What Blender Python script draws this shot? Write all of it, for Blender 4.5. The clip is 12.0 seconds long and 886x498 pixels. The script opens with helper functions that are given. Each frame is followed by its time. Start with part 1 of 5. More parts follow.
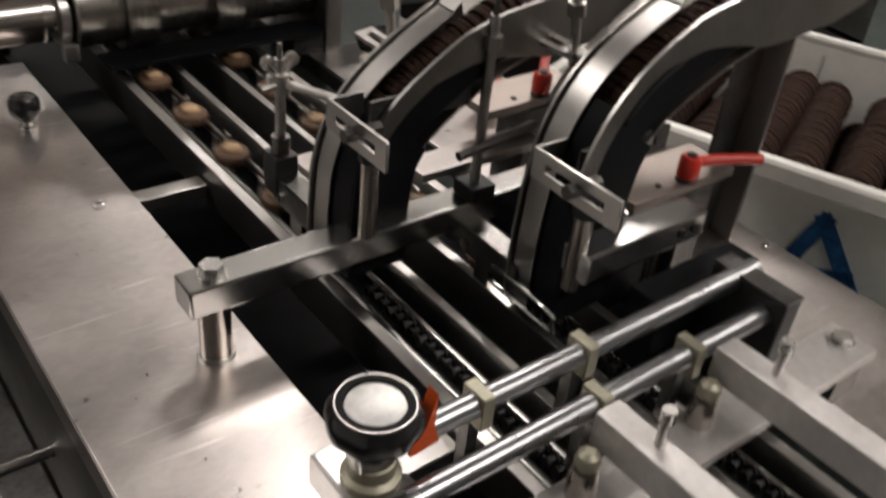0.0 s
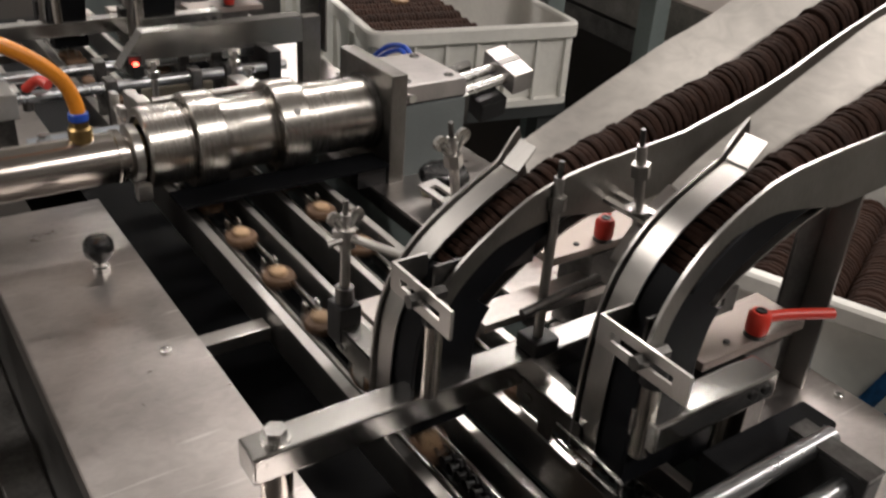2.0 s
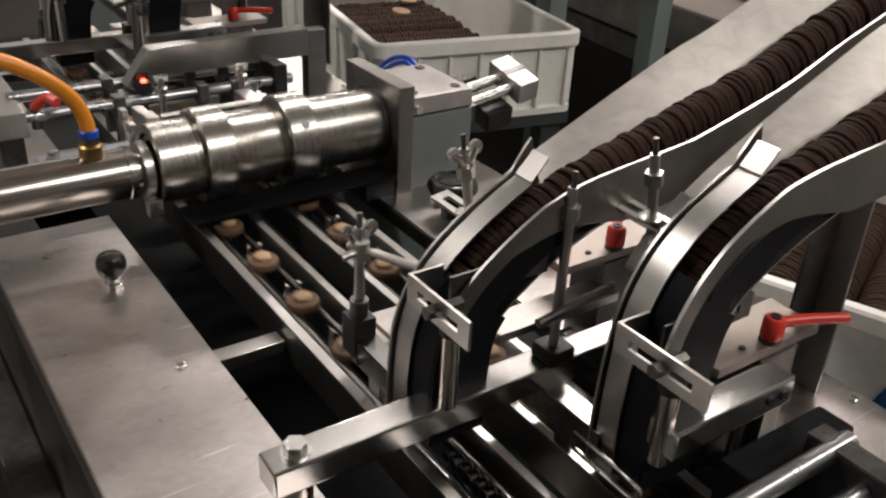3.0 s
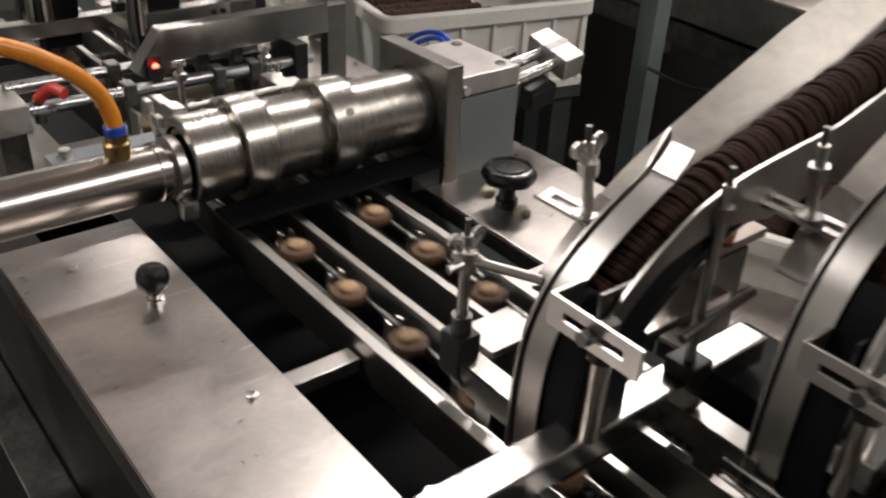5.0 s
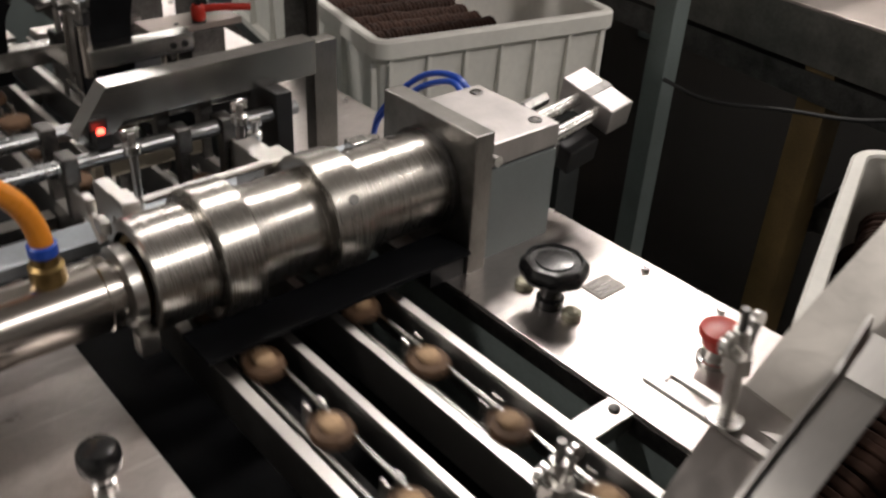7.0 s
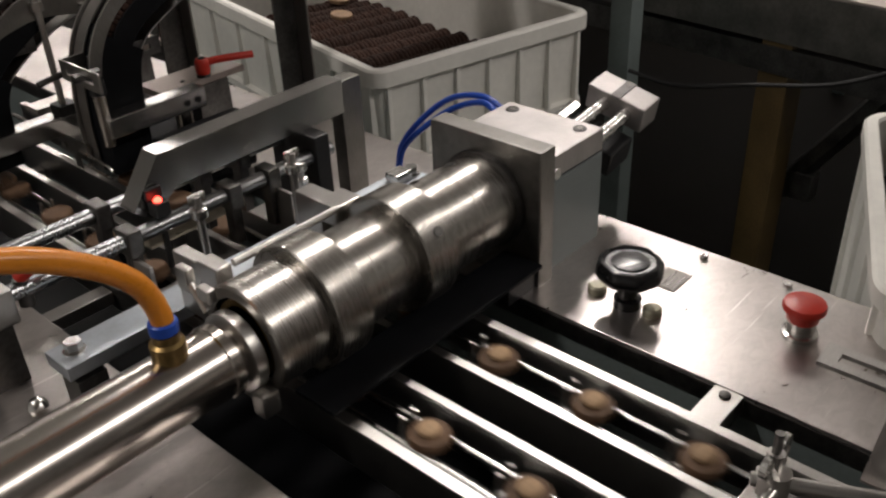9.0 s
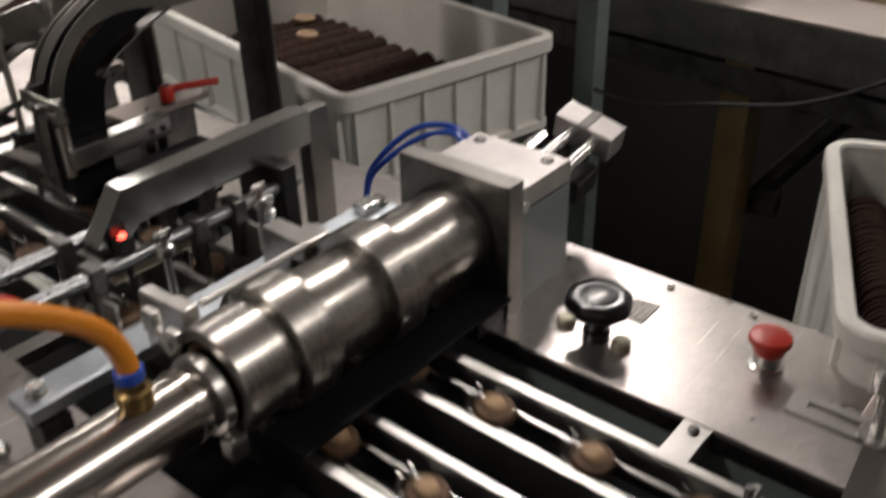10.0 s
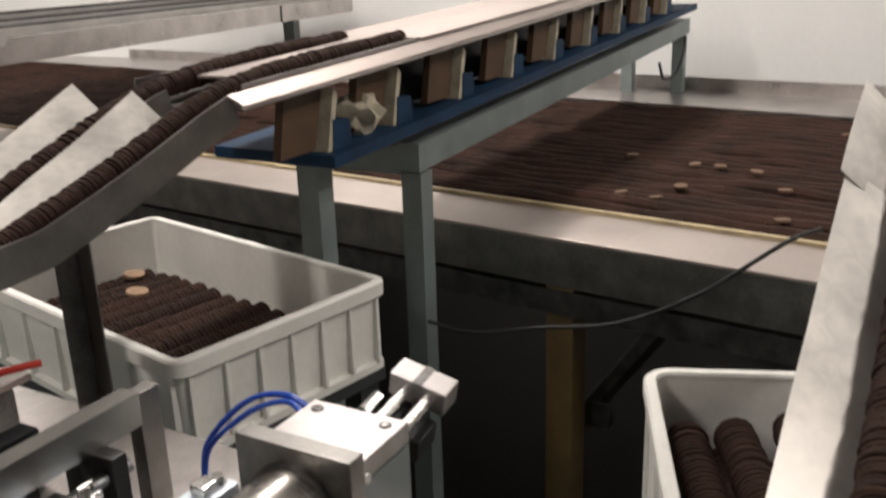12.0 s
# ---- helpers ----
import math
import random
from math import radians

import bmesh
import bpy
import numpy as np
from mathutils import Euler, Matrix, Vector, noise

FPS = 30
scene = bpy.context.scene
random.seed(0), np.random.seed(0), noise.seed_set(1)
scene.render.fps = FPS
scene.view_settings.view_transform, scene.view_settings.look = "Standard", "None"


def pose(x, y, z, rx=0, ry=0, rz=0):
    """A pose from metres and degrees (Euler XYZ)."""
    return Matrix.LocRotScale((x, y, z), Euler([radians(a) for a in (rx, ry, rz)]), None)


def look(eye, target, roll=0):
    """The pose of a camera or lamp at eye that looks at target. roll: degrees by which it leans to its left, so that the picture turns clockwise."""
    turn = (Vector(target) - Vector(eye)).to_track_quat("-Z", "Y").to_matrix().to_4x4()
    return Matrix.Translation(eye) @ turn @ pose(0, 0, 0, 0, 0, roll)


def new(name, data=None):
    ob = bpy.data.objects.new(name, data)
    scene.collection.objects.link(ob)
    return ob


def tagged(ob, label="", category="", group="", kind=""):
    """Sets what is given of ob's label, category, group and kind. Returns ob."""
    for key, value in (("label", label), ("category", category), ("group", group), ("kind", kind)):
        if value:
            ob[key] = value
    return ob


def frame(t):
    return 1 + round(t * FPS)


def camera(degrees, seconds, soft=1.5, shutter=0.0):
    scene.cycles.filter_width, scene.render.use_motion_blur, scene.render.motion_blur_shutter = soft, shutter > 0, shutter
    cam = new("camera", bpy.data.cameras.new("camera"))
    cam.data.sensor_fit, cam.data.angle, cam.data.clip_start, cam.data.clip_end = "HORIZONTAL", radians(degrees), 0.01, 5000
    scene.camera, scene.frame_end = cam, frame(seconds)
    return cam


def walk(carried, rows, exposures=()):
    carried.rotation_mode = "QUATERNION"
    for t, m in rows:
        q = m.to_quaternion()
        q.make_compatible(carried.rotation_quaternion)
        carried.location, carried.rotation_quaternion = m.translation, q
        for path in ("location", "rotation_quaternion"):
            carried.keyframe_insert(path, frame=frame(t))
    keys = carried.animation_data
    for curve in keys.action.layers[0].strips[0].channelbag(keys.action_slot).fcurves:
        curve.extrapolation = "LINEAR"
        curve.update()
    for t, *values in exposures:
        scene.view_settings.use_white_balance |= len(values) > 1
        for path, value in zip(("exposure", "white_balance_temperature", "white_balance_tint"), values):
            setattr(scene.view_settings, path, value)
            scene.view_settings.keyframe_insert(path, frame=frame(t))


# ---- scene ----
# ---- camera ----
cam = camera(52.39, 12.0, soft=2.3, shutter=0.8)
PATH = [
    (0, (-0.1870, -0.6544, 1.3206), (0.3532, -0.0312, 0.7552), 6.51),
    (0.5, (-0.1647, -0.6615, 1.3356), (0.3375, 0.0124, 0.7937), 6.37),
    (1, (-0.1630, -0.6479, 1.3461), (0.3351, 0.0474, 0.8280), 5.68),
    (1.5, (-0.1685, -0.6357, 1.3516), (0.3445, 0.0594, 0.8481), 5.16),
    (2, (-0.1778, -0.6276, 1.3606), (0.3370, 0.0780, 0.8736), 4.21),
    (2.5, (-0.1838, -0.6260, 1.3643), (0.3301, 0.0877, 0.8884), 3.21),
    (4.5, (-0.2131, -0.5455, 1.3488), (0.3225, 0.1358, 0.8498), 3.79),
    (5, (-0.2289, -0.4854, 1.3414), (0.3242, 0.1765, 0.8354), 3.13),
    (5.5, (-0.1959, -0.4231, 1.3299), (0.3530, 0.2334, 0.8126), 2.97),
    (6, (-0.1562, -0.3569, 1.3363), (0.3721, 0.2995, 0.7978), 3.78),
    (6.5, (-0.1375, -0.3281, 1.3362), (0.4006, 0.3226, 0.8005), 4.16),
    (7, (-0.1239, -0.2754, 1.3405), (0.4465, 0.3526, 0.8111), 3.27),
    (9, (-0.2127, -0.1933, 1.3543), (0.4155, 0.3867, 0.8358), -2.49),
    (9.5, (-0.2108, -0.1856, 1.3536), (0.4220, 0.3773, 0.8218), -1.73),
    (10, (-0.2029, -0.1835, 1.3737), (0.4520, 0.3710, 0.8603), -1.64),
    (10.5, (-0.1930, -0.1949, 1.4044), (0.5254, 0.3299, 0.9479), -1.57),
    (11, (-0.1940, -0.2033, 1.4171), (0.5900, 0.2868, 1.0361), -1.97),
    (11.5, (-0.1908, -0.2022, 1.4214), (0.6261, 0.2599, 1.0763), -2.06),
    (12, (-0.1922, -0.1892, 1.4307), (0.6391, 0.2728, 1.1217), -1.90),
]
walk(cam, [(t, look(eye, target, roll)) for t, eye, target, roll in PATH], [(0.0, -0.12), (1.0, 0.02), (2.5, 0.14), (5.0, 0.12), (6.5, -0.03), (7.0, -0.05), (9.0, -0.42), (10.0, -0.4), (10.5, -0.28), (11.0, -0.05), (12.0, 0.18)])

# ---- light: a closed white room with ceiling strip lights ----
world = bpy.data.worlds.new("world")
world.use_nodes = True
world.node_tree.nodes["Background"].inputs[0].default_value = (0.6, 0.65, 0.7, 1)
world.node_tree.nodes["Background"].inputs[1].default_value = 0.02
scene.world = world


def strip_lamp(x, y, z, sx, sy, watts, tint=(1.0, 0.925, 0.87)):
    d = bpy.data.lights.new("unseen_strip", "AREA")
    d.shape, d.size, d.size_y, d.energy, d.color = "RECTANGLE", sx, sy, watts, tint
    ob = new("unseen_strip", d)
    ob.matrix_basis = pose(x, y, z)
    return ob


# rows of strip lights, all running along x
strip_lamp(1.32, 1.15, 2.95, 1.0, 0.18, 28)
strip_lamp(2.6, 1.4, 2.95, 0.9, 0.18, 40)
strip_lamp(-1.3, 1.15, 2.95, 1.25, 0.16, 30)
# this one and the next: added to brighten front faces and tray sheets
strip_lamp(1.0, -1.9, 2.95, 1.25, 0.16, 44)
strip_lamp(2.75, -1.2, 2.95, 1.25, 0.16, 24)
# added out of view to put highlights on the far flat tops
strip_lamp(1.9, 4.4, 2.95, 1.25, 0.2, 56)


# ---- materials ----
def mat(name, color, rough=0.5, metal=0.0, scale=40.0, vary=0.25, bump=0.1, stretch=(1, 1, 1), fine=260.0, spread=0.12, rand=0.0, coat=0.0, coords="Object", spec=0.5, swirl=0.0, scratch=0.0):
    """A surface with stains at one scale and grain at a second one."""
    m = bpy.data.materials.new(name)
    m.use_nodes = True
    nt = m.node_tree
    N, L = nt.nodes, nt.links
    b = N["Principled BSDF"]
    b.inputs["Metallic"].default_value = metal
    b.inputs["Coat Weight"].default_value = coat
    b.inputs["Specular IOR Level"].default_value = spec
    tc = N.new("ShaderNodeTexCoord")
    mp = N.new("ShaderNodeMapping")
    mp.inputs["Scale"].default_value = stretch
    L.new(tc.outputs[coords], mp.inputs["Vector"])
    n1 = N.new("ShaderNodeTexNoise")
    n1.inputs["Scale"].default_value, n1.inputs["Detail"].default_value = scale, 5
    n2 = N.new("ShaderNodeTexNoise")
    n2.inputs["Scale"].default_value, n2.inputs["Detail"].default_value = fine, 3
    n2.inputs["Distortion"].default_value = swirl
    L.new(tc.outputs[coords], n1.inputs["Vector"])
    L.new(mp.outputs["Vector"], n2.inputs["Vector"])
    r1 = N.new("ShaderNodeValToRGB")
    lo = [c * (1 - vary) for c in color]
    hi = [min(1, c * (1 + vary * 0.6)) for c in color]
    r1.color_ramp.elements[0].color, r1.color_ramp.elements[1].color = (*lo, 1), (*hi, 1)
    r1.color_ramp.elements[0].position, r1.color_ramp.elements[1].position = 0.3, 0.7
    L.new(n1.outputs["Fac"], r1.inputs["Fac"])
    mix = N.new("ShaderNodeMix")
    mix.data_type, mix.blend_type = "RGBA", "MULTIPLY"
    mix.inputs["Factor"].default_value = 0.6
    r2 = N.new("ShaderNodeValToRGB")
    r2.color_ramp.elements[0].color, r2.color_ramp.elements[1].color = (1 - vary, 1 - vary, 1 - vary, 1), (1, 1, 1, 1)
    r2.color_ramp.elements[0].position, r2.color_ramp.elements[1].position = 0.3, 0.65
    L.new(n2.outputs["Fac"], r2.inputs["Fac"])
    L.new(r1.outputs["Color"], mix.inputs["A"])
    L.new(r2.outputs["Color"], mix.inputs["B"])
    out = mix.outputs["Result"]
    if rand:
        oi = N.new("ShaderNodeObjectInfo")
        mr = N.new("ShaderNodeMapRange")
        mr.inputs["To Min"].default_value, mr.inputs["To Max"].default_value = 1 - rand, 1 + rand
        L.new(oi.outputs["Random"], mr.inputs["Value"])
        hv = N.new("ShaderNodeHueSaturation")
        L.new(mr.outputs["Result"], hv.inputs["Value"])
        L.new(out, hv.inputs["Color"])
        out = hv.outputs["Color"]
    if scratch:
        m3 = N.new("ShaderNodeMapping")
        m3.inputs["Scale"].default_value, m3.inputs["Rotation"].default_value = (9, 150, 9), (0, 0, 0.6)
        n3 = N.new("ShaderNodeTexNoise")
        n3.inputs["Scale"].default_value, n3.inputs["Detail"].default_value = 1.0, 2
        r3 = N.new("ShaderNodeValToRGB")
        r3.color_ramp.elements[0].position, r3.color_ramp.elements[1].position = 0.66, 0.72
        k3 = N.new("ShaderNodeMath")
        k3.operation = "MULTIPLY"
        k3.inputs[1].default_value = scratch
        x3 = N.new("ShaderNodeMix")
        x3.data_type = "RGBA"
        x3.inputs["B"].default_value = (0.85, 0.83, 0.80, 1)
        L.new(tc.outputs[coords], m3.inputs["Vector"])
        L.new(m3.outputs["Vector"], n3.inputs["Vector"])
        L.new(n3.outputs["Fac"], r3.inputs["Fac"])
        L.new(r3.outputs["Color"], k3.inputs[0])
        L.new(k3.outputs[0], x3.inputs["Factor"])
        L.new(out, x3.inputs["A"])
        out = x3.outputs["Result"]
    L.new(out, b.inputs["Base Color"])
    rr = N.new("ShaderNodeMapRange")
    rr.inputs["To Min"].default_value, rr.inputs["To Max"].default_value = max(0.03, rough - spread), min(1, rough + spread)
    add = N.new("ShaderNodeMath")
    add.operation = "MULTIPLY_ADD"
    add.inputs[1].default_value, add.inputs[2].default_value = 0.5, 0.25
    L.new(n2.outputs["Fac"], add.inputs[0])
    av = N.new("ShaderNodeMath")
    av.operation = "MULTIPLY"
    L.new(add.outputs[0], av.inputs[0])
    av2 = N.new("ShaderNodeMath")
    av2.operation = "ADD"
    L.new(n1.outputs["Fac"], av2.inputs[0])
    av2.inputs[1].default_value = 0.5
    L.new(av2.outputs[0], av.inputs[1])
    L.new(av.outputs[0], rr.inputs["Value"])
    L.new(rr.outputs["Result"], b.inputs["Roughness"])
    if bump:
        bp = N.new("ShaderNodeBump")
        bp.inputs["Strength"].default_value, bp.inputs["Distance"].default_value = bump, 0.001
        L.new(n2.outputs["Fac"], bp.inputs["Height"])
        L.new(bp.outputs["Normal"], b.inputs["Normal"])
    return m


STEEL = mat("brushed_steel", (0.50, 0.485, 0.465), 0.33, 1.0, 9, 0.18, 0.05, (1, 14, 1), 160, 0.1)
PLATE = mat("worn_steel_sheet", (0.54, 0.505, 0.485), 0.33, 1.0, 11, 0.2, 0.004, (1, 1.6, 1), 70, 0.2, swirl=1.2, scratch=0.5)
POLISH = mat("polished_steel", (0.52, 0.48, 0.44), 0.225, 1.0, 14, 0.14, 0.005, (20, 1, 1), 90, 0.05)
DULL = mat("smeared_stainless_sheet", (0.60, 0.57, 0.53), 0.47, 0.6, 13, 0.26, 0.02, (1, 1, 2), 30, 0.22, swirl=2.0)
TURNED = mat("turned_stainless_drum", (0.44, 0.42, 0.39), 0.27, 1.0, 5, 0.1, 0.04, (60, 0.6, 0.6), 60, 0.07)
# dull steel, darkened so upright faces carry their shade in the colour
SIDE = mat("dull_shaded_steel", (0.27, 0.26, 0.245), 0.4, 1.0, 16, 0.3, 0.04, (8, 1, 1), 120, 0.12)
GROUND = mat("ground_steel_bar", (0.50, 0.49, 0.475), 0.24, 1.0, 14, 0.15, 0.03, (10, 1, 1), 160, 0.07)
STAND = mat("dark_stand_paint", (0.045, 0.05, 0.05), 0.55, 0.0, 12, 0.35, 0.05)
ALU = mat("machined_aluminium", (0.62, 0.61, 0.60), 0.34, 1.0, 20, 0.15, 0.06, (10, 1, 1), 200, 0.1)
DARKSTEEL = mat("oiled_dark_steel", (0.16, 0.155, 0.15), 0.42, 1.0, 25, 0.4, 0.1, (1, 1, 1), 200, 0.15)
BLACK = mat("black_oxide_steel", (0.02, 0.02, 0.021), 0.45, 0.3, 30, 0.3, 0.1)
# greasy black that also carries the shade of trough, gaps and cavities
PIT = mat("greasy_shaded_black", (0.006, 0.0065, 0.008), 0.55, 0.0, 20, 0.5, 0.1, spec=0.12)
GREYPAINT = mat("grey_enamel_paint", (0.145, 0.165, 0.165), 0.4, 0.0, 14, 0.12, 0.03)
GREENGREY = mat("grey_green_frame_paint", (0.18, 0.215, 0.21), 0.45, 0.0, 10, 0.2, 0.05)
KNOB = mat("black_bakelite", (0.012, 0.012, 0.013), 0.24, 0.0, 30, 0.2, 0.02, coat=0.15)
RED = mat("red_plastic", (0.55, 0.035, 0.02), 0.35, 0.0, 30, 0.15, 0.02)
ORANGE = mat("orange_hose", (0.78, 0.27, 0.02), 0.3, 0.0, 20, 0.12, 0.02)
BLUEHOSE = mat("blue_hose", (0.015, 0.07, 0.42), 0.3, 0.0, 20, 0.12, 0.02)
BRASS = mat("dirty_brass", (0.42, 0.29, 0.12), 0.35, 1.0, 60, 0.35, 0.1)
CRATE = mat("milky_white_plastic", (0.82, 0.805, 0.755), 0.42, 0.0, 8, 0.1, 0.05, fine=90)
BLUEPAINT = mat("blue_paint", (0.02, 0.12, 0.32), 0.6, 0.0, 120, 0.5, 0.1)
CHOC = mat("cocoa_biscuit", (0.031, 0.0145, 0.0092), 0.85, 0.0, 60, 0.35, 0.3, fine=500, rand=0.2, spec=0.2)
CHOCFAR = mat("cocoa_biscuit_rows", (0.036, 0.017, 0.011), 0.88, 0.0, 9, 0.5, 0.3, (5, 0.5, 5), 40, spec=0.2)
BROWN = mat("brown_biscuit", (0.14, 0.078, 0.042), 0.7, 0.0, 60, 0.3, 0.3, fine=500, rand=0.15)
TAN = mat("tan_biscuit", (0.26, 0.16, 0.09), 0.7, 0.0, 60, 0.3, 0.3, fine=500)
CREAM = mat("tan_cream", (0.50, 0.33, 0.19), 0.7, 0.0, 60, 0.25, 0.3, fine=500, rand=0.12)
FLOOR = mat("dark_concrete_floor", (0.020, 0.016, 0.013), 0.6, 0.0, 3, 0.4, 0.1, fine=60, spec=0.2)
WALL = mat("white_wall_paint", (0.78, 0.78, 0.76), 0.6, 0.0, 2, 0.05, 0.03, fine=40)
GREYWALL = mat("grey_wall_paint", (0.16, 0.16, 0.155), 0.6, 0.0, 2, 0.08, 0.03, fine=40)
CEIL = mat("ceiling_panels", (0.62, 0.61, 0.59), 0.7, 0.0, 2, 0.06, 0.02, fine=40)
# plywood brown lowered to hold the shadow under the table sheets
WOOD = mat("shaded_plywood", (0.09, 0.048, 0.022), 0.65, 0.0, 18, 0.3, 0.2, (1, 1, 8), 60)
TRAYBLUE = mat("blue_painted_steel", (0.010, 0.038, 0.085), 0.6, 0.0, 14, 0.35, 0.1, spec=0.2)
BELTEDGE = mat("yellowed_belt_edge", (0.42, 0.34, 0.2), 0.6, 0.0, 20, 0.3, 0.1)
YELLOW = mat("faded_yellow_paint", (0.13, 0.085, 0.03), 0.6, 0.0, 10, 0.4, 0.1)
RUBBER = mat("black_rubber", (0.015, 0.015, 0.015), 0.55, 0.0, 30, 0.2, 0.05)
ZINC = mat("zinc_plating", (0.62, 0.67, 0.72), 0.45, 1.0, 20, 0.15, 0.05)
LABELM = mat("worn_label", (0.42, 0.39, 0.36), 0.5, 0.0, 60, 0.2, 0.05)
# paler than the other steel: a bright ceiling reflection put into the colour
BARM = mat("reflection_pale_bar", (0.70, 0.675, 0.66), 0.5, 0.75, 20, 0.15, 0.03, fine=160)
SHAFT = mat("hard_chromed_shaft", (0.38, 0.39, 0.40), 0.28, 1.0, 14, 0.06, 0.01, (4, 1, 1), 200, 0.04)
FACE = mat("scuffed_dial_disc", (0.5, 0.495, 0.48), 0.38, 0.6, 60, 0.25, 0.04)
LID = mat("milled_lid_aluminium", (0.50, 0.475, 0.465), 0.46, 1.0, 25, 0.18, 0.03, (10, 1, 1), 120, 0.1)
# warm tint: the wall's pinkish reflection is put into the base colour
SIDERAIL = mat("pale_matt_rail_steel", (0.56, 0.50, 0.465), 0.48, 1.0, 6, 0.12, 0.01, (1, 3, 1), 30, 0.12)
POINTER = mat("orange_plastic", (0.7, 0.1, 0.015), 0.4, 0.0, 30, 0.15, 0.02)
# same pinkish wall reflection, tinted into a darker steel
RAILSHEET = mat("pink_reflection_steel", (0.36, 0.312, 0.288), 0.52, 1.0, 6, 0.1, 0.01, (1, 3, 1), 30, 0.1)
CLAMP = mat("tarnished_clamp_steel", (0.42, 0.40, 0.31), 0.5, 0.6, 30, 0.2, 0.05)
CREAMBAR = mat("cream_nylon", (0.58, 0.53, 0.42), 0.5, 0.0, 30, 0.15, 0.05)
PAPER = mat("crumpled_plastic", (0.55, 0.50, 0.38), 0.5, 0.0, 40, 0.3, 0.5)
SCREWM = mat("bright_screw", (0.7, 0.69, 0.67), 0.25, 1.0, 60, 0.15, 0.05)

GLOW = bpy.data.materials.new("red_led")
GLOW.use_nodes = True
GLOW.node_tree.nodes["Principled BSDF"].inputs["Base Color"].default_value = (0.8, 0.02, 0.01, 1)
GLOW.node_tree.nodes["Principled BSDF"].inputs["Emission Color"].default_value = (1, 0.05, 0.03, 1)
GLOW.node_tree.nodes["Principled BSDF"].inputs["Emission Strength"].default_value = 14


# ---- mesh helpers ----
def box(bm, x0, x1, y0, y1, z0, z1, bev=0.0):
    flat = bm.faces.layers.int.get("flat") or bm.faces.layers.int.new("flat")
    before = set(bm.faces) if bev else ()
    ret = bmesh.ops.create_cube(bm, size=1)["verts"]
    bmesh.ops.scale(bm, vec=(x1 - x0, y1 - y0, z1 - z0), verts=ret)
    bmesh.ops.translate(bm, vec=((x0 + x1) / 2, (y0 + y1) / 2, (z0 + z1) / 2), verts=ret)
    if bev:
        es = list({e for v in ret for e in v.link_edges})
        bmesh.ops.bevel(bm, geom=es, offset=bev, segments=2, affect="EDGES", profile=0.6)
        bm.normal_update()
        for f in bm.faces:
            if f not in before and max(abs(f.normal.x), abs(f.normal.y), abs(f.normal.z)) > 0.9999:
                f[flat] = 1
    return bm


def rod(bm, a, b, r, r2=None, seg=20, caps=True):
    a, b = Vector(a), Vector(b)
    d = b - a
    m = Matrix.Translation((a + b) / 2) @ d.to_track_quat("Z", "Y").to_matrix().to_4x4()
    bmesh.ops.create_cone(bm, cap_ends=caps, segments=seg, radius1=r, radius2=r if r2 is None else r2, depth=d.length, matrix=m)
    return bm


def lathe(bm, profile, axis_m=Matrix(), seg=40, caps=True):
    """profile: (radius, height) pairs turned about z."""
    rings = []
    for r, h in profile:
        rings.append([bm.verts.new(axis_m @ Vector((r * math.cos(2 * math.pi * i / seg), r * math.sin(2 * math.pi * i / seg), h))) for i in range(seg)])
    for p, q in zip(rings, rings[1:] if caps else rings[1:] + rings[:1]):
        for i in range(seg):
            bm.faces.new((p[i], p[(i + 1) % seg], q[(i + 1) % seg], q[i]))
    if caps:
        bm.faces.new(rings[0][::-1])
        bm.faces.new(rings[-1])
    return bm


def smooth_path(pts, n=8):
    pts = [Vector(p) for p in pts]
    ext = [2 * pts[0] - pts[1], *pts, 2 * pts[-1] - pts[-2]]
    out = []
    for i in range(1, len(ext) - 2):
        p0, p1, p2, p3 = ext[i - 1 : i + 3]
        for k in range(n):
            t = k / n
            out.append(0.5 * (2 * p1 + (p2 - p0) * t + (2 * p0 - 5 * p1 + 4 * p2 - p3) * t * t + (3 * p1 - p0 - 3 * p2 + p3) * t ** 3))
    out.append(pts[-1])
    return out


def tube(bm, pts, r, seg=12, n=8):
    path = smooth_path(pts, n)
    rings = []
    up = Vector((0.13, 0.9, 0.35)).normalized()
    for i, p in enumerate(path):
        d = (path[min(i + 1, len(path) - 1)] - path[max(i - 1, 0)]).normalized()
        s = d.cross(up).normalized()
        u = s.cross(d)
        rings.append([bm.verts.new(p + r * (math.cos(2 * math.pi * k / seg) * s + math.sin(2 * math.pi * k / seg) * u)) for k in range(seg)])
    for p, q in zip(rings, rings[1:]):
        for k in range(seg):
            bm.faces.new((p[k], p[(k + 1) % seg], q[(k + 1) % seg], q[k]))
    bm.faces.new(rings[0][::-1])
    bm.faces.new(rings[-1])
    return bm


def prism(bm, outline, axis, a, b):
    """A flat outline of 2D points drawn out from a to b along axis x, y or z."""
    def at(p, v):
        return {"x": (v, p[0], p[1]), "y": (p[0], v, p[1]), "z": (p[0], p[1], v)}[axis]
    lo = [bm.verts.new(at(p, a)) for p in outline]
    hi = [bm.verts.new(at(p, b)) for p in outline]
    n = len(outline)
    bm.faces.new(lo)
    bm.faces.new(hi[::-1])
    for i in range(n):
        bm.faces.new((lo[i], hi[i], hi[(i + 1) % n], lo[(i + 1) % n]))
    bmesh.ops.recalc_face_normals(bm, faces=bm.faces[:])
    return bm


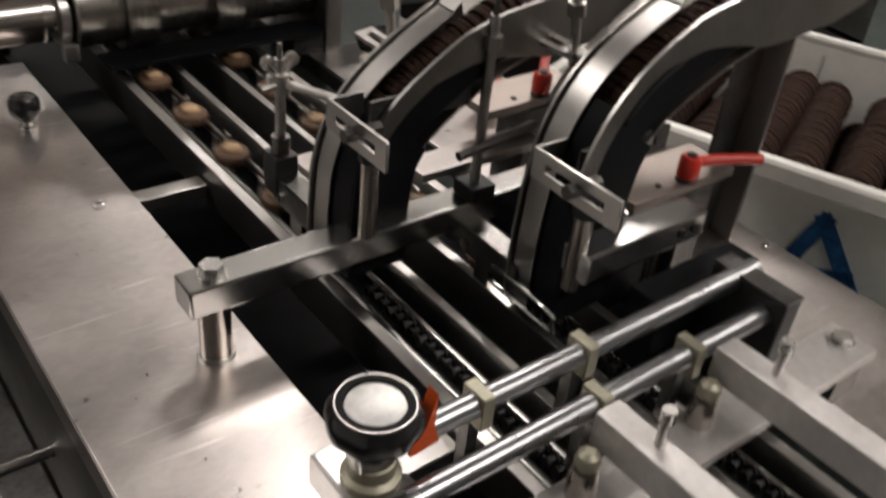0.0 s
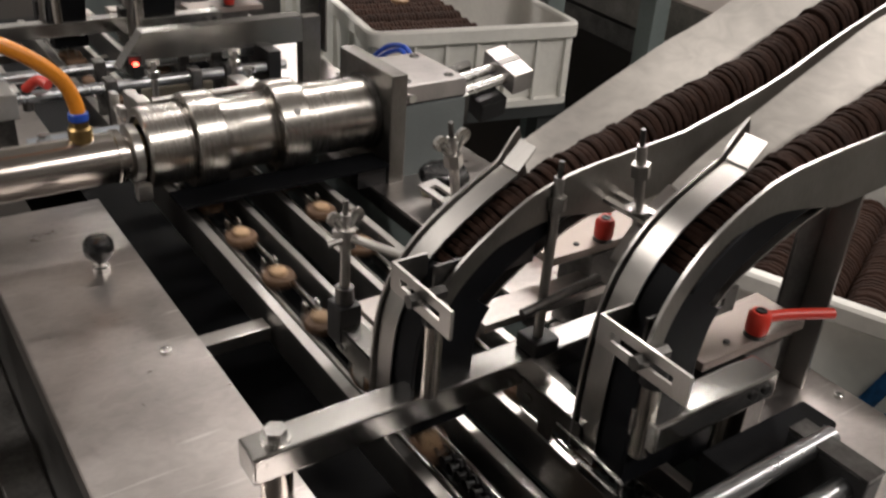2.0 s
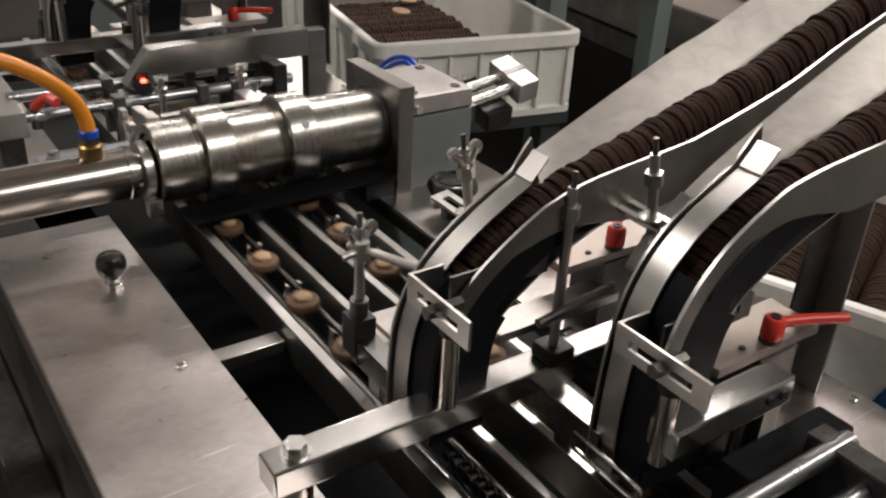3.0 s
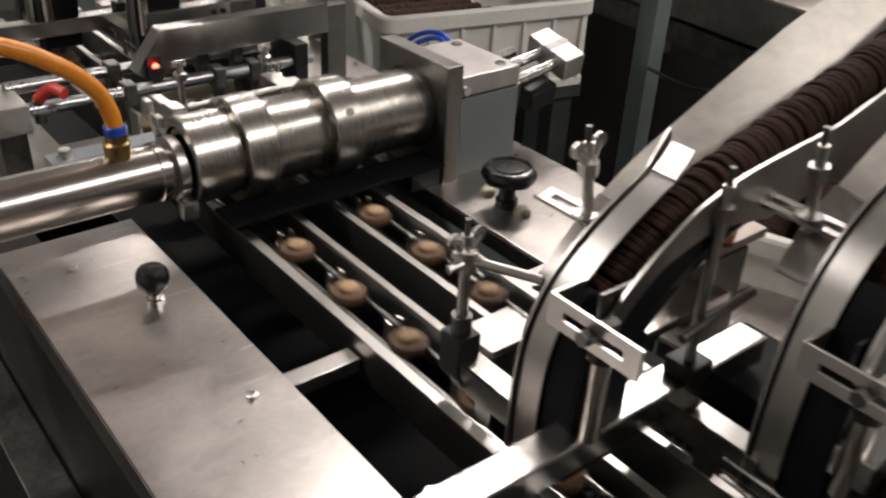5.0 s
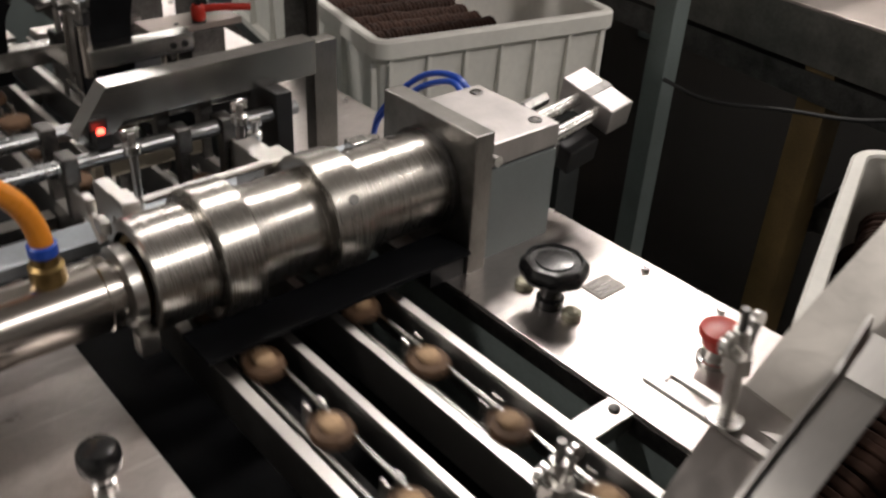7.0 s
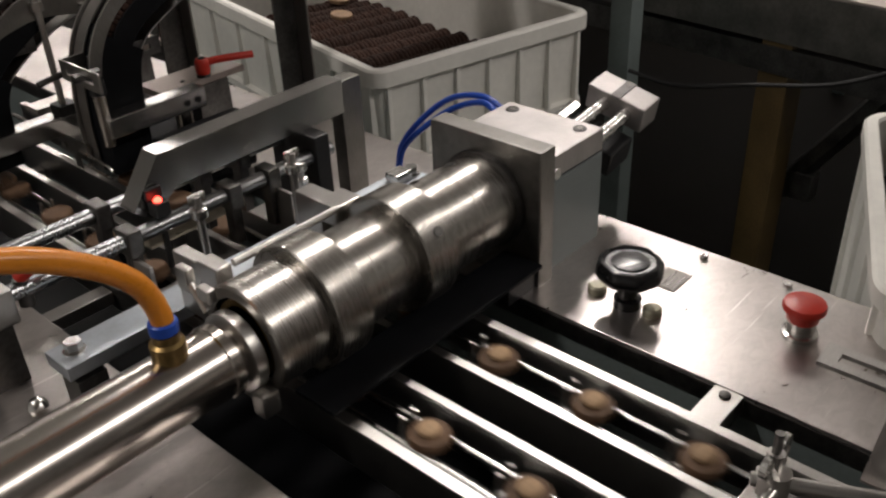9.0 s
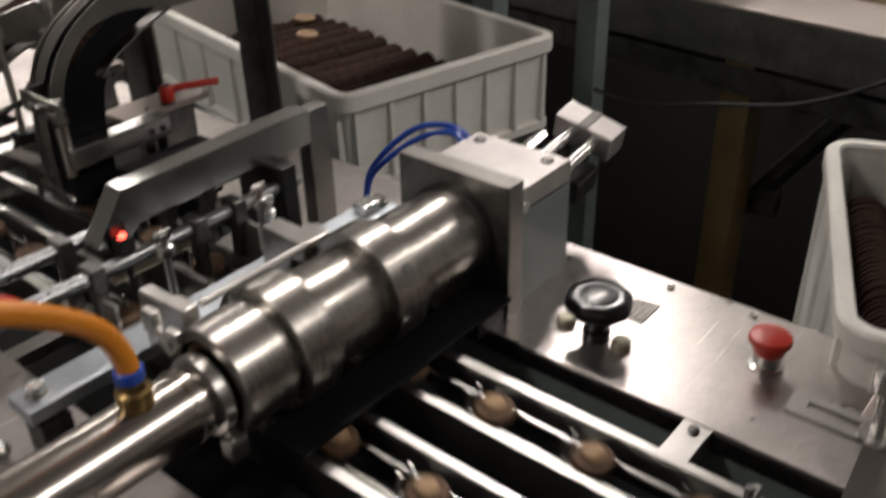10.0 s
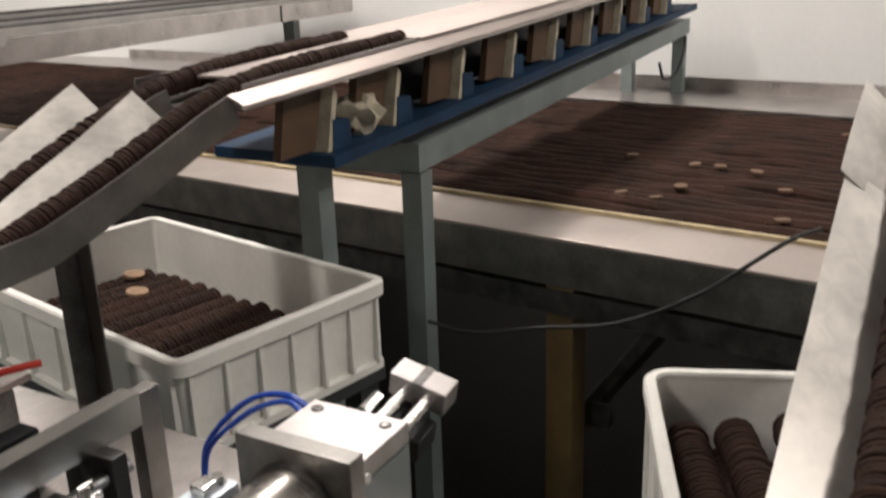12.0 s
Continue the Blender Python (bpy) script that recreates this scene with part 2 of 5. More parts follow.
def ribbon(bm, low, high, y0, y1):
    """A sheet in the xz plane between two curves of equal count, with thickness from y0 to y1."""
    n = len(low)
    v = [[bm.verts.new((p[0], y, p[1])) for p in c] for c in (low, high) for y in (y0, y1)]
    l0, l1, h0, h1 = v
    for i in range(n - 1):
        bm.faces.new((l0[i], l0[i + 1], h0[i + 1], h0[i]))
        bm.faces.new((l1[i], h1[i], h1[i + 1], l1[i + 1]))
        bm.faces.new((h0[i], h0[i + 1], h1[i + 1], h1[i]))
        bm.faces.new((l0[i], l1[i], l1[i + 1], l0[i + 1]))
    for i in (0, n - 1):
        bm.faces.new((l0[i], h0[i], h1[i], l1[i]))
    bmesh.ops.recalc_face_normals(bm, faces=bm.faces[:])
    return bm


def slant(bm, low, high, yl, yh, th=0.0016):
    """A slanted sheet between a curve at yl and a curve at yh, both in xz."""
    rows = [[bm.verts.new((p[0], y, p[1] - d)) for p in c] for c, y, d in ((low, yl, 0), (high, yh, 0), (high, yh, th), (low, yl, th))]
    n = len(low)
    for a, b in zip(rows, rows[1:] + rows[:1]):
        for i in range(n - 1):
            bm.faces.new((a[i], a[i + 1], b[i + 1], b[i]))
    for i in (0, n - 1):
        bm.faces.new([r[i] for r in rows])
    return bm


def mesh_of(name, bm, material, smooth=0.6):
    bmesh.ops.recalc_face_normals(bm, faces=bm.faces[:])
    flat = bm.faces.layers.int.get("flat")
    for f in bm.faces:
        f.smooth = not (flat and f[flat])
    if flat:
        bm.faces.layers.int.remove(flat)
    for e in bm.edges:
        if len(e.link_faces) == 2 and e.calc_face_angle(0) > smooth:
            e.smooth = False
    me = bpy.data.meshes.new(name)
    bm.to_mesh(me)
    bm.free()
    me.materials.append(material)
    return me


def part(name, bm, material, parent=None, label=""):
    ob = new(name, mesh_of(name, bm, material))
    ob.parent = parent
    if label:
        ob["label"] = label
    return ob


def thing(name, label, category, group="", kind=""):
    return tagged(new(name), label, category, group, kind)


def solo(name, bm, material, label, category, group="", kind=""):
    return tagged(new(name, mesh_of(name, bm, material)), label, category, group, kind)


def B():
    return bmesh.new()


def hexbolt(parent, p, r=0.008, h=0.007, name="bolt", label="", up=(0, 0, 1)):
    p, up = Vector(p), Vector(up)
    b = rod(B(), p, p + up * 0.0015, r * 1.25, seg=20)
    rod(b, p + up * 0.0015, p + up * h, r, seg=6)
    return part(name, b, SCREWM, parent, label)


def socket_screw(parent, p, r=0.006, name="screw"):
    p = Vector(p)
    prof = [(r, 0), (r, 0.0035), (r * 0.85, 0.004), (r * 0.5, 0.004), (r * 0.45, 0.001)]
    return part(name, lathe(B(), prof, Matrix.Translation(p), 16), SCREWM, parent)


ZC = 0.90  # top of the machine's covers

# ---- room ----
def room():
    x0, x1, y0, y1, h = -3.0, 3.75, -4.0, 5.5, 3.05
    solo("floor", box(B(), x0, x1, y0, y1, -0.1, 0), FLOOR, "dark concrete factory floor", "floor", kind="structure")
    solo("ceiling", box(B(), x0, x1, y0, y1, h, h + 0.1), CEIL, "pale panelled factory ceiling", "ceiling", kind="structure")
    solo("wall_east", box(B(), x1, x1 + 0.12, y0, y1, 0, h), WALL, "plain white painted factory wall", "wall", kind="structure")
    # unseen wall, added white to brighten faces turned to it
    solo("bounce_wall_west", box(B(), x0 - 0.12, x0, y0, y1, 0, h), WALL, "plain white painted factory wall", "wall", kind="structure")
    solo("wall_north", box(B(), x0, x1, y1, y1 + 0.12, 0, h), WALL, "plain white painted factory wall", "wall", kind="structure")
    # unseen wall, added grey so the metal reflects something dark
    solo("dark_wall_south", box(B(), x0, x1, y0 - 0.12, y0, 0, h), GREYWALL, "unseen grey wall added to keep reflections dark", "wall", kind="structure")


room()

# ---- machine bed ----
YN, YF = -0.95, 1.75


def machine_bed():
    t = thing("machine_bed", "long dark steel conveyor bed of the sandwiching machine", "machine")
    # floor and left wall near black: the depth's shade is in their colour
    part("trough", box(B(), 0.032, 0.318, YN, YF, 0.70, 0.715), PIT, t, "greasy trough floor, blackened for the shade of the void")
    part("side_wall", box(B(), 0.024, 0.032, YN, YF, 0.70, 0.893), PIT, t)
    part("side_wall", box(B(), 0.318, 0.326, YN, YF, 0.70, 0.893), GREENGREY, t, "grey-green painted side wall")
    part("side_panel", box(B(), -0.094, -0.088, YN, YF, 0.12, 0.892), DARKSTEEL, t)
    part("side_panel", box(B(), 0.482, 0.488, YN, YF, 0.12, 0.892), GREENGREY, t)
    part("ledge", box(B(), -0.135, -0.096, YN, YF, 0.70, 0.712, 0.002), DARKSTEEL, t)
    for y in (YN + 0.1, 0.4, YF - 0.1):
        for x in (-0.06, 0.45):
            part("leg", box(B(), x - 0.025, x + 0.025, y - 0.025, y + 0.025, 0, 0.78), GREENGREY, t)
    return t


machine_bed()


def cover(name, x0, x1, y0, y1, label):
    t = thing(name, label, "cover plate")
    part("sheet", box(B(), x0, x1, y0, y1, ZC - 0.003, ZC, 0.001), PLATE, t)
    xe = x0 if x0 > 0.2 else x1
    part("inner_fold", box(B(), xe - 0.0012, xe + 0.0012, y0, y1, ZC - 0.02, ZC - 0.0032), DARKSTEEL, t)
    n = max(1, round((y1 - y0) / 0.5))
    if x0 > 0.2:
        for k in range(n):
            socket_screw(t, (x1 - 0.015, y0 + (k + 0.5) * (y1 - y0) / n, ZC), 0.0038)
    return t


left = cover("left_cover", -0.098, 0.032, YN, 0.312, "worn brushed stainless steel cover plate")
part("folded_lip", box(B(), -0.0985, -0.0955, YN, 0.312, 0.872, ZC - 0.003), PLATE, left)
socket_screw(left, (0, 0, ZC), 0.005)
far_left = cover("left_cover", -0.098, 0.032, 0.36, YF, "worn brushed stainless steel cover plate")
right = cover("right_cover", 0.318, 0.49, -0.12, 0.34, "smeared stainless steel cover plate beside the lanes")
right2 = cover("right_cover", 0.318, 0.48, YN, -0.124, "smeared stainless steel cover plate beside the lanes")
right3 = cover("right_cover", 0.318, 0.49, 0.344, YF, "smeared stainless steel cover plate beside the lanes")

# ---- lanes ----
LANES = (0.129, 0.228)
RAILS = ((0.0955, 0.1055), (0.154, 0.162), (0.197, 0.205), (0.252, 0.261))


def lanes():
    for k, (x0, x1) in enumerate(RAILS):
        t = thing("guide_rail", "long flat steel guide rail along the biscuit lane", "guide rail", "lane guide rails")
        part("web", box(B(), x0 + 0.001, x1 - 0.001, -0.72, 1.0, 0.875, 0.909), STEEL, t)
        part("top_strip", box(B(), x0, x1, -0.72, 1.0, 0.909, 0.915, 0.0008), STEEL, t, "bright worn top strip")
    for x in LANES:
        for s in (-1, 1):
            solo("slide_wire", rod(B(), (x + s * 0.0125, -0.7, 0.902), (x + s * 0.0125, 1.0, 0.902), 0.0028, seg=12), GROUND, "thin polished steel slide rod under the biscuits", "slide rod", "lane slide rods")
        solo("chain_guide", box(B(), x - 0.006, x + 0.006, -0.7, 1.0, 0.862, 0.884), BLACK, "black chain guide between the slide rods", "chain guide", "chain guides")
    for y in (0.006, -0.36, 0.52, 0.88):
        solo("cross_bar", box(B(), 0.028, 0.094, y - 0.009, y + 0.009, 0.884, 0.897, 0.001), STEEL, "flat steel cross bar holding the lane rails", "cross bar", "lane cross bars")
        t = thing("cross_bar", "flat steel cross bar with a screw holding the lane rails", "cross bar", "lane cross bars")
        part("bar", box(B(), 0.261, 0.318, y - 0.012, y + 0.012, 0.884, 0.8995, 0.001), STEEL, t)
        part("screw", lathe(B(), [(0.0045, 0), (0.0045, 0.002), (0.003, 0.003)], Matrix.Translation((0.309, y, 0.8995)), 14), DARKSTEEL, t)
        solo("cross_bar", box(B(), 0.162, 0.197, y - 0.03 - 0.009, y - 0.03 + 0.009, 0.87, 0.885, 0.001), STEEL, "flat steel cross bar holding the lane rails", "cross bar", "lane cross bars")


lanes()


def chain_links():
    """Links of the lane chains where the trough lies open before the chutes."""
    b = B()
    for s in (-1, 1):
        prism(b, [(-0.0042, 0.0), (-0.0022, 0.0045), (0.0022, 0.0045), (0.0042, 0.0), (0.0022, -0.0045), (-0.0022, -0.0045)], "x", s * 0.0042 - 0.0009, s * 0.0042 + 0.0009)
    rod(b, (-0.004, 0, 0), (0.004, 0, 0), 0.0024, seg=10)
    link = mesh_of("link", b, BLACK)
    for x in LANES:
        t = thing("lane_chain", "oily dark roller chain running in the biscuit lane", "chain", "lane chains")
        for k in range(48):
            ob = new("link", link)
            ob.matrix_basis = pose(x + 0.003, -0.66 + k * 0.0096, 0.902, 14 if k % 2 else -14)
            ob.parent = t


chain_links()

# ---- cream depositor ----
YD, ZD, ZR = 0.264, 0.967, 0.972


def along_x(y, z):
    return Matrix.Translation((0, y, z)) @ Matrix.Rotation(radians(90), 4, "Y")


def depositor():
    t = thing("cream_depositor", "polished stainless steel cream depositing drum across the lanes", "depositor")
    ax = along_x(YD, ZD)
    ar = along_x(YD, ZR)
    part("drum", lathe(B(), [(0.036, 0.116), (0.041, 0.117), (0.041, 0.214), (0.0405, 0.215), (0.0405, 0.246), (0.0425, 0.2465), (0.0425, 0.288), (0.0418, 0.2885), (0.0418, 0.2895), (0.0425, 0.29), (0.0425, 0.339)], ar, 72), TURNED, t)
    for x0, x1 in ((0.1175, 0.1505), (0.2135, 0.2475)):
        part("ring", lathe(B(), [(0.0405, x0), (0.0503, x0 + 0.0002), (0.0515, x0 + 0.0014), (0.0515, x1 - 0.0014), (0.0503, x1 - 0.0002), (0.0405, x1)], ar, 72), TURNED, t, "wide depositing ring")
    part("end_ring", lathe(B(), [(0.0335, 0.078), (0.0335, 0.0695), (0.041, 0.0695), (0.0428, 0.071), (0.0428, 0.112), (0.0415, 0.1135), (0.0415, 0.1174), (0.0335, 0.1174)], ar, 72, False), TURNED, t)
    for x, a in ((0.232, -55), (0.27, 25), (0.31, 18)):
        d = Vector((0, math.sin(radians(a)), math.cos(radians(a))))
        p = Vector((x, YD, ZR)) + d * (0.0512 if x < 0.25 else 0.0422)
        part("grub_screw", rod(B(), p, p + d * 0.0012, 0.0042, seg=16), DARKSTEEL, t)
    part("recess", lathe(B(), [(0.012, 0.0752), (0.0335, 0.0752)], ar, 40), PIT, t, "black recess in the end ring")
    part("seal", lathe(B(), [(0.0305, 0.0752), (0.0305, 0.0725), (0.0255, 0.0725), (0.0255, 0.0752)], ar, 40, False), BRASS, t, "yellowed brass seal ring")
    part("feed_pipe", lathe(B(), [(0.0265, -0.62), (0.0265, 0.042), (0.028, 0.043), (0.028, 0.05), (0.022, 0.052), (0.022, 0.074)], ax, 48), POLISH, t, "polished steel cream feed pipe")
    part("clamp_ring", lathe(B(), [(0.026, 0.056), (0.031, 0.0575), (0.031, 0.0665), (0.026, 0.068)], ax, 40), STEEL, t)
    # wing screw of the clamp
    w = rod(B(), (0.062, YD + 0.028, ZD + 0.022), (0.062, YD + 0.05, ZD + 0.046), 0.0035)
    part("clamp_bolt", w, STEEL, t)
    w = B()
    for s in (-1, 1):
        box(w, 0.058, 0.066, YD + 0.036 + s * 0.012 - 0.007, YD + 0.036 + s * 0.012 + 0.007, ZD + 0.033, ZD + 0.048 + s * 0.004, 0.002)
    part("wing_nut", w, STEEL, t)
    w = box(B(), 0.054, 0.07, YD - 0.034, YD - 0.02, ZD - 0.042, ZD - 0.022, 0.003)
    part("clamp_lug", w, STEEL, t)
    part("pipe_stand", box(B(), -0.38, -0.35, YD - 0.02, YD + 0.02, 0, ZD - 0.02, 0.002), GREENGREY, t)
    return t


depositor()


def drum_shade():
    t = thing("drum_shade", "black plates standing in for the shade under the drum", "guard")
    # black plates put where shade lies, so the drum's underside reflects dark
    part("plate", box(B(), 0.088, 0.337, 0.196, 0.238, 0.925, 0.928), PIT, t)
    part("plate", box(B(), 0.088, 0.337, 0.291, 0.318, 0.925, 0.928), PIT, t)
    part("bracket", box(B(), 0.30, 0.338, 0.205, 0.222, 0.9, 0.925), BLACK, t)


drum_shade()


def hose():
    t = thing("air_hose", "orange rubber hose with a brass fitting in the feed pipe", "hose")
    part("pipe", tube(B(), [(0.013, YD, 1.0), (0.012, YD, 1.03), (0.0, YD, 1.058), (-0.03, YD, 1.085), (-0.07, YD + 0.005, 1.105), (-0.16, YD + 0.02, 1.13), (-0.32, YD + 0.1, 1.16), (-0.6, YD + 0.3, 1.1)], 0.0076, 16), ORANGE, t)
    b = lathe(B(), [(0.010, 0.988), (0.012, 0.99), (0.012, 1.004), (0.0095, 1.006), (0.0095, 1.012)], Matrix.Translation((0.013, YD, 0)), 14)
    fit_part = part("fitting", b, BRASS, t, "brass hose fitting")
    part("collar", lathe(B(), [(0.0085, 1.012), (0.0098, 1.013), (0.0098, 1.020), (0.0085, 1.021)], Matrix.Translation((0.013, YD, 0)), 24), BLUEHOSE, fit_part, "blue release collar")


hose()


def gearbox():
    t = thing("gearbox", "grey painted gearbox with a machined top plate", "gearbox")
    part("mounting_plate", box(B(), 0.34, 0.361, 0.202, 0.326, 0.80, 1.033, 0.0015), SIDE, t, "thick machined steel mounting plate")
    body = part("housing", box(B(), 0.361, 0.452, 0.212, 0.321, 0.895, 0.990, 0.002), GREYPAINT, t)
    lid = part("lid", box(B(), 0.361, 0.452, 0.212, 0.321, 0.9925, 1.0145, 0.002), LID, t, "pale machined lid")
    part("gasket", box(B(), 0.363, 0.450, 0.214, 0.319, 0.990, 0.9925), BLACK, t)
    for x, y in ((0.436, 0.306), (0.436, 0.228), (0.375, 0.306), (0.375, 0.228)):
        part("lid_bolt", lathe(B(), [(0.0065, 0), (0.0065, 0.0012), (0.0052, 0.0016), (0.005, 0.0008), (0.0035, 0.0008)], Matrix.Translation((x, y, 1.0145)), 24), DARKSTEEL, lid)
        part("bolt_socket", lathe(B(), [(0.0036, 0), (0.0036, 0.0012)], Matrix.Translation((x, y, 1.0150)), 6), SCREWM, lid)
    part("side_screw", rod(B(), (0.372, 0.2065, 1.0), (0.372, 0.212, 1.0), 0.005, seg=16), SCREWM, t)
    part("seal_ring", lathe(B(), [(0.0425, 0.333), (0.046, 0.334), (0.046, 0.34)], along_x(YD, ZR), 48), DARKSTEEL, t)


gearbox()


def valve():
    t = thing("air_cylinder", "small aluminium air cylinder with two guide rods", "air cylinder")
    m = Matrix.Translation((0.474, 0.250, 0.986)) @ Matrix.Rotation(radians(-9), 4, "Y") @ Matrix.Rotation(radians(14), 4, "X")
    for name, b, ma in (
        ("end_block", box(B(), 0.056, 0.087, -0.033, 0.033, -0.010, 0.018, 0.002), LID),
        ("body", box(B(), -0.05, -0.01, -0.03, 0.03, -0.03, 0.012, 0.002), DARKSTEEL),
        ("guide_rod", rod(B(), (-0.03, 0.012, 0.004), (0.06, 0.012, 0.004), 0.0068), SCREWM),
        ("guide_rod", rod(B(), (-0.03, -0.014, 0.004), (0.06, -0.014, 0.004), 0.0068), SCREWM),
        ("groove_plate", box(B(), 0.0555, 0.0875, -0.004, 0.006, 0.0175, 0.0188), DARKSTEEL),
        ("port_block", box(B(), 0.012, 0.052, -0.03, 0.012, -0.042, -0.014, 0.003), BLACK),
        ("hex_fitting", rod(B(), (0.0, 0.03, 0.006), (0.03, 0.03, 0.006), 0.007, seg=6), SCREWM),
    ):
        p = part(name, b, ma, t)
        p.matrix_local = m
    part("bracket", box(B(), 0.452, 0.475, 0.24, 0.285, 0.94, 0.985, 0.002), DARKSTEEL, t)


valve()


def blue_hoses():
    for k, dx in enumerate((0.0, 0.011)):
        b = tube(B(), [(0.447 - dx, 0.3225, 1.004), (0.450 - dx * 0.6, 0.352 - dx * 0.3, 1.012 - dx * 0.3), (0.452 - dx * 0.6, 0.395 - dx * 0.8, 1.001 - dx * 0.6), (0.449 - dx * 0.6, 0.432 - dx, 0.974 - dx * 0.4), (0.440 - dx * 0.6, 0.463 - dx * 0.8, 0.935), (0.437 - dx * 0.8, 0.471 - dx * 0.8, ZC)], 0.0033, 10)
        solo("air_tube", b, BLUEHOSE, "thin blue plastic air tube beside the gearbox", "air tube", "blue air tubes")


blue_hoses()


# ---- hand knobs and buttons ----
def dial_knob(x, y, z, r, stem, label, disc=ALU):
    t = thing("hand_knob", label, "knob")
    M = Matrix.Translation((x, y, z))
    f = 0.56 if disc is KNOB else 0.62
    b = lathe(B(), [(0.55 * r, stem), (0.93 * r, stem + 0.003), (r, stem + 0.008), (0.97 * r, stem + 0.014), (0.86 * r, stem + 0.018), (0.78 * r, stem + 0.0185), (0.74 * r, stem + 0.0165), (f * r, stem + 0.0165)], M, 48)
    for v in b.verts:
        d = Vector((v.co.x - x, v.co.y - y))
        if d.length > 0.85 * r:
            a = math.atan2(d.y, d.x)
            g = 1 + 0.025 * math.cos(8 * a)
            v.co.x, v.co.y = x + d.x * g, y + d.y * g
    rim = part("rim", b, KNOB, t)
    part("face", lathe(B(), [((f + 0.01) * r, stem + 0.0162), ((f - 0.01) * r, stem + 0.0176), (0.45 * r, stem + 0.018), (0.2 * r, stem + 0.0186)], M, 40), disc if disc is KNOB else FACE, rim)
    if disc is not KNOB:
        # no hollow is cut: a black ring paints the groove's shadow
        part("groove_shade", lathe(B(), [(0.795 * r, stem + 0.017), (0.79 * r, stem + 0.0188), (0.64 * r, stem + 0.0188), (0.635 * r, stem + 0.017)], M, 40, False), PIT, rim, "flat matt black ring for the groove's shade")
        part("ring", lathe(B(), [(0.83 * r, stem + 0.0172), (0.825 * r, stem + 0.0190), (0.80 * r, stem + 0.0190), (0.795 * r, stem + 0.0172)], M, 40, False), STEEL, rim, "bright trim ring")
    part("stem", lathe(B(), [(0.012, 0), (0.012, 0.3 * stem), (0.009, 0.35 * stem), (0.009, stem)], M, 24), STEEL if disc is ALU else KNOB, t)
    return t


dial_knob(0.366, 0.126, ZC, 0.029, 0.028, "black lobed hand knob on the steel cover", KNOB)


def estop():
    t = thing("emergency_stop", "red mushroom emergency stop button on a chrome collar", "button")
    M = Matrix.Translation((0.416, -0.006, ZC))
    part("head", lathe(B(), [(0.0115, 0.015), (0.013, 0.017), (0.0135, 0.024), (0.0172, 0.0265), (0.0174, 0.0295), (0.0165, 0.032), (0.011, 0.0335), (0.004, 0.034)], M, 40), RED, t)
    part("collar", lathe(B(), [(0.0145, 0.0), (0.0145, 0.004), (0.0115, 0.005), (0.0115, 0.015)], M, 32), SCREWM, t)


estop()


def plate_details():
    t = thing("data_label", "small worn printed metal label on the cover", "label")
    plate = part("plate", box(B(), 0.408, 0.441, 0.104, 0.128, ZC, ZC + 0.0008), LABELM, t)
    for k, w in enumerate((0.024, 0.018, 0.026, 0.012)):
        part("print_line", box(B(), 0.412, 0.412 + w, 0.1075 + k * 0.0048, 0.1095 + k * 0.0048, ZC + 0.0008, ZC + 0.0011), SIDE, plate)
    for p in ((0.368, 0.158), (0.367, 0.102)):
        t = thing("plate_bolt", "round headed bolt in the steel cover", "bolt", "cover bolts")
        part("head", lathe(B(), [(0.0085, 0), (0.0085, 0.006), (0.0065, 0.008)], Matrix.Translation((*p, ZC)), 24), CLAMP, t)
    t = thing("plate_bolt", "small bolt in the steel cover", "bolt", "cover bolts")
    part("head", lathe(B(), [(0.004, 0), (0.004, 0.003)], Matrix.Translation((0.479, 0.031, ZC)), 16), SCREWM, t)


plate_details()


def cover_knob():
    t = thing("lift_knob", "small black plastic knob on a steel stem", "knob")
    M = Matrix.Translation((-0.008, 0.158, ZC))
    part("stem", lathe(B(), [(0.008, 0), (0.008, 0.005), (0.0055, 0.006), (0.0055, 0.012)], M, 20), SCREWM, t)
    part("head", lathe(B(), [(0.006, 0.010), (0.009, 0.013), (0.0135, 0.019), (0.0142, 0.024), (0.0135, 0.031), (0.011, 0.0345), (0.006, 0.0355)], M, 28), KNOB, t)


cover_knob()


# ---- biscuit chutes ----
def curve_of(pts, n=6):
    return [(p.x, p.z) for p in smooth_path([(x, 0, z) for x, z in pts], n)]


def offset(curve, d):
    out = []
    for i, p in enumerate(curve):
        a, b = curve[max(i - 1, 0)], curve[min(i + 1, len(curve) - 1)]
        t = Vector((b[0] - a[0], b[1] - a[1])).normalized()
        out.append((p[0] - t.y * d, p[1] + t.x * d))
    return out


def biscuit_mesh(name, r, h, material, seg=18):
    b = lathe(B(), [(0.5 * r, -h / 2), (0.97 * r, -h / 2), (r, -h / 3), (r, h / 3), (0.97 * r, h / 2), (0.5 * r, h / 2)], Matrix(), seg)
    return mesh_of(name, b, material)


COCOAS = [biscuit_mesh("biscuit", r, h, CHOC, 16) for r, h in ((0.0172, 0.0047), (0.0165, 0.0050), (0.0178, 0.0044))]


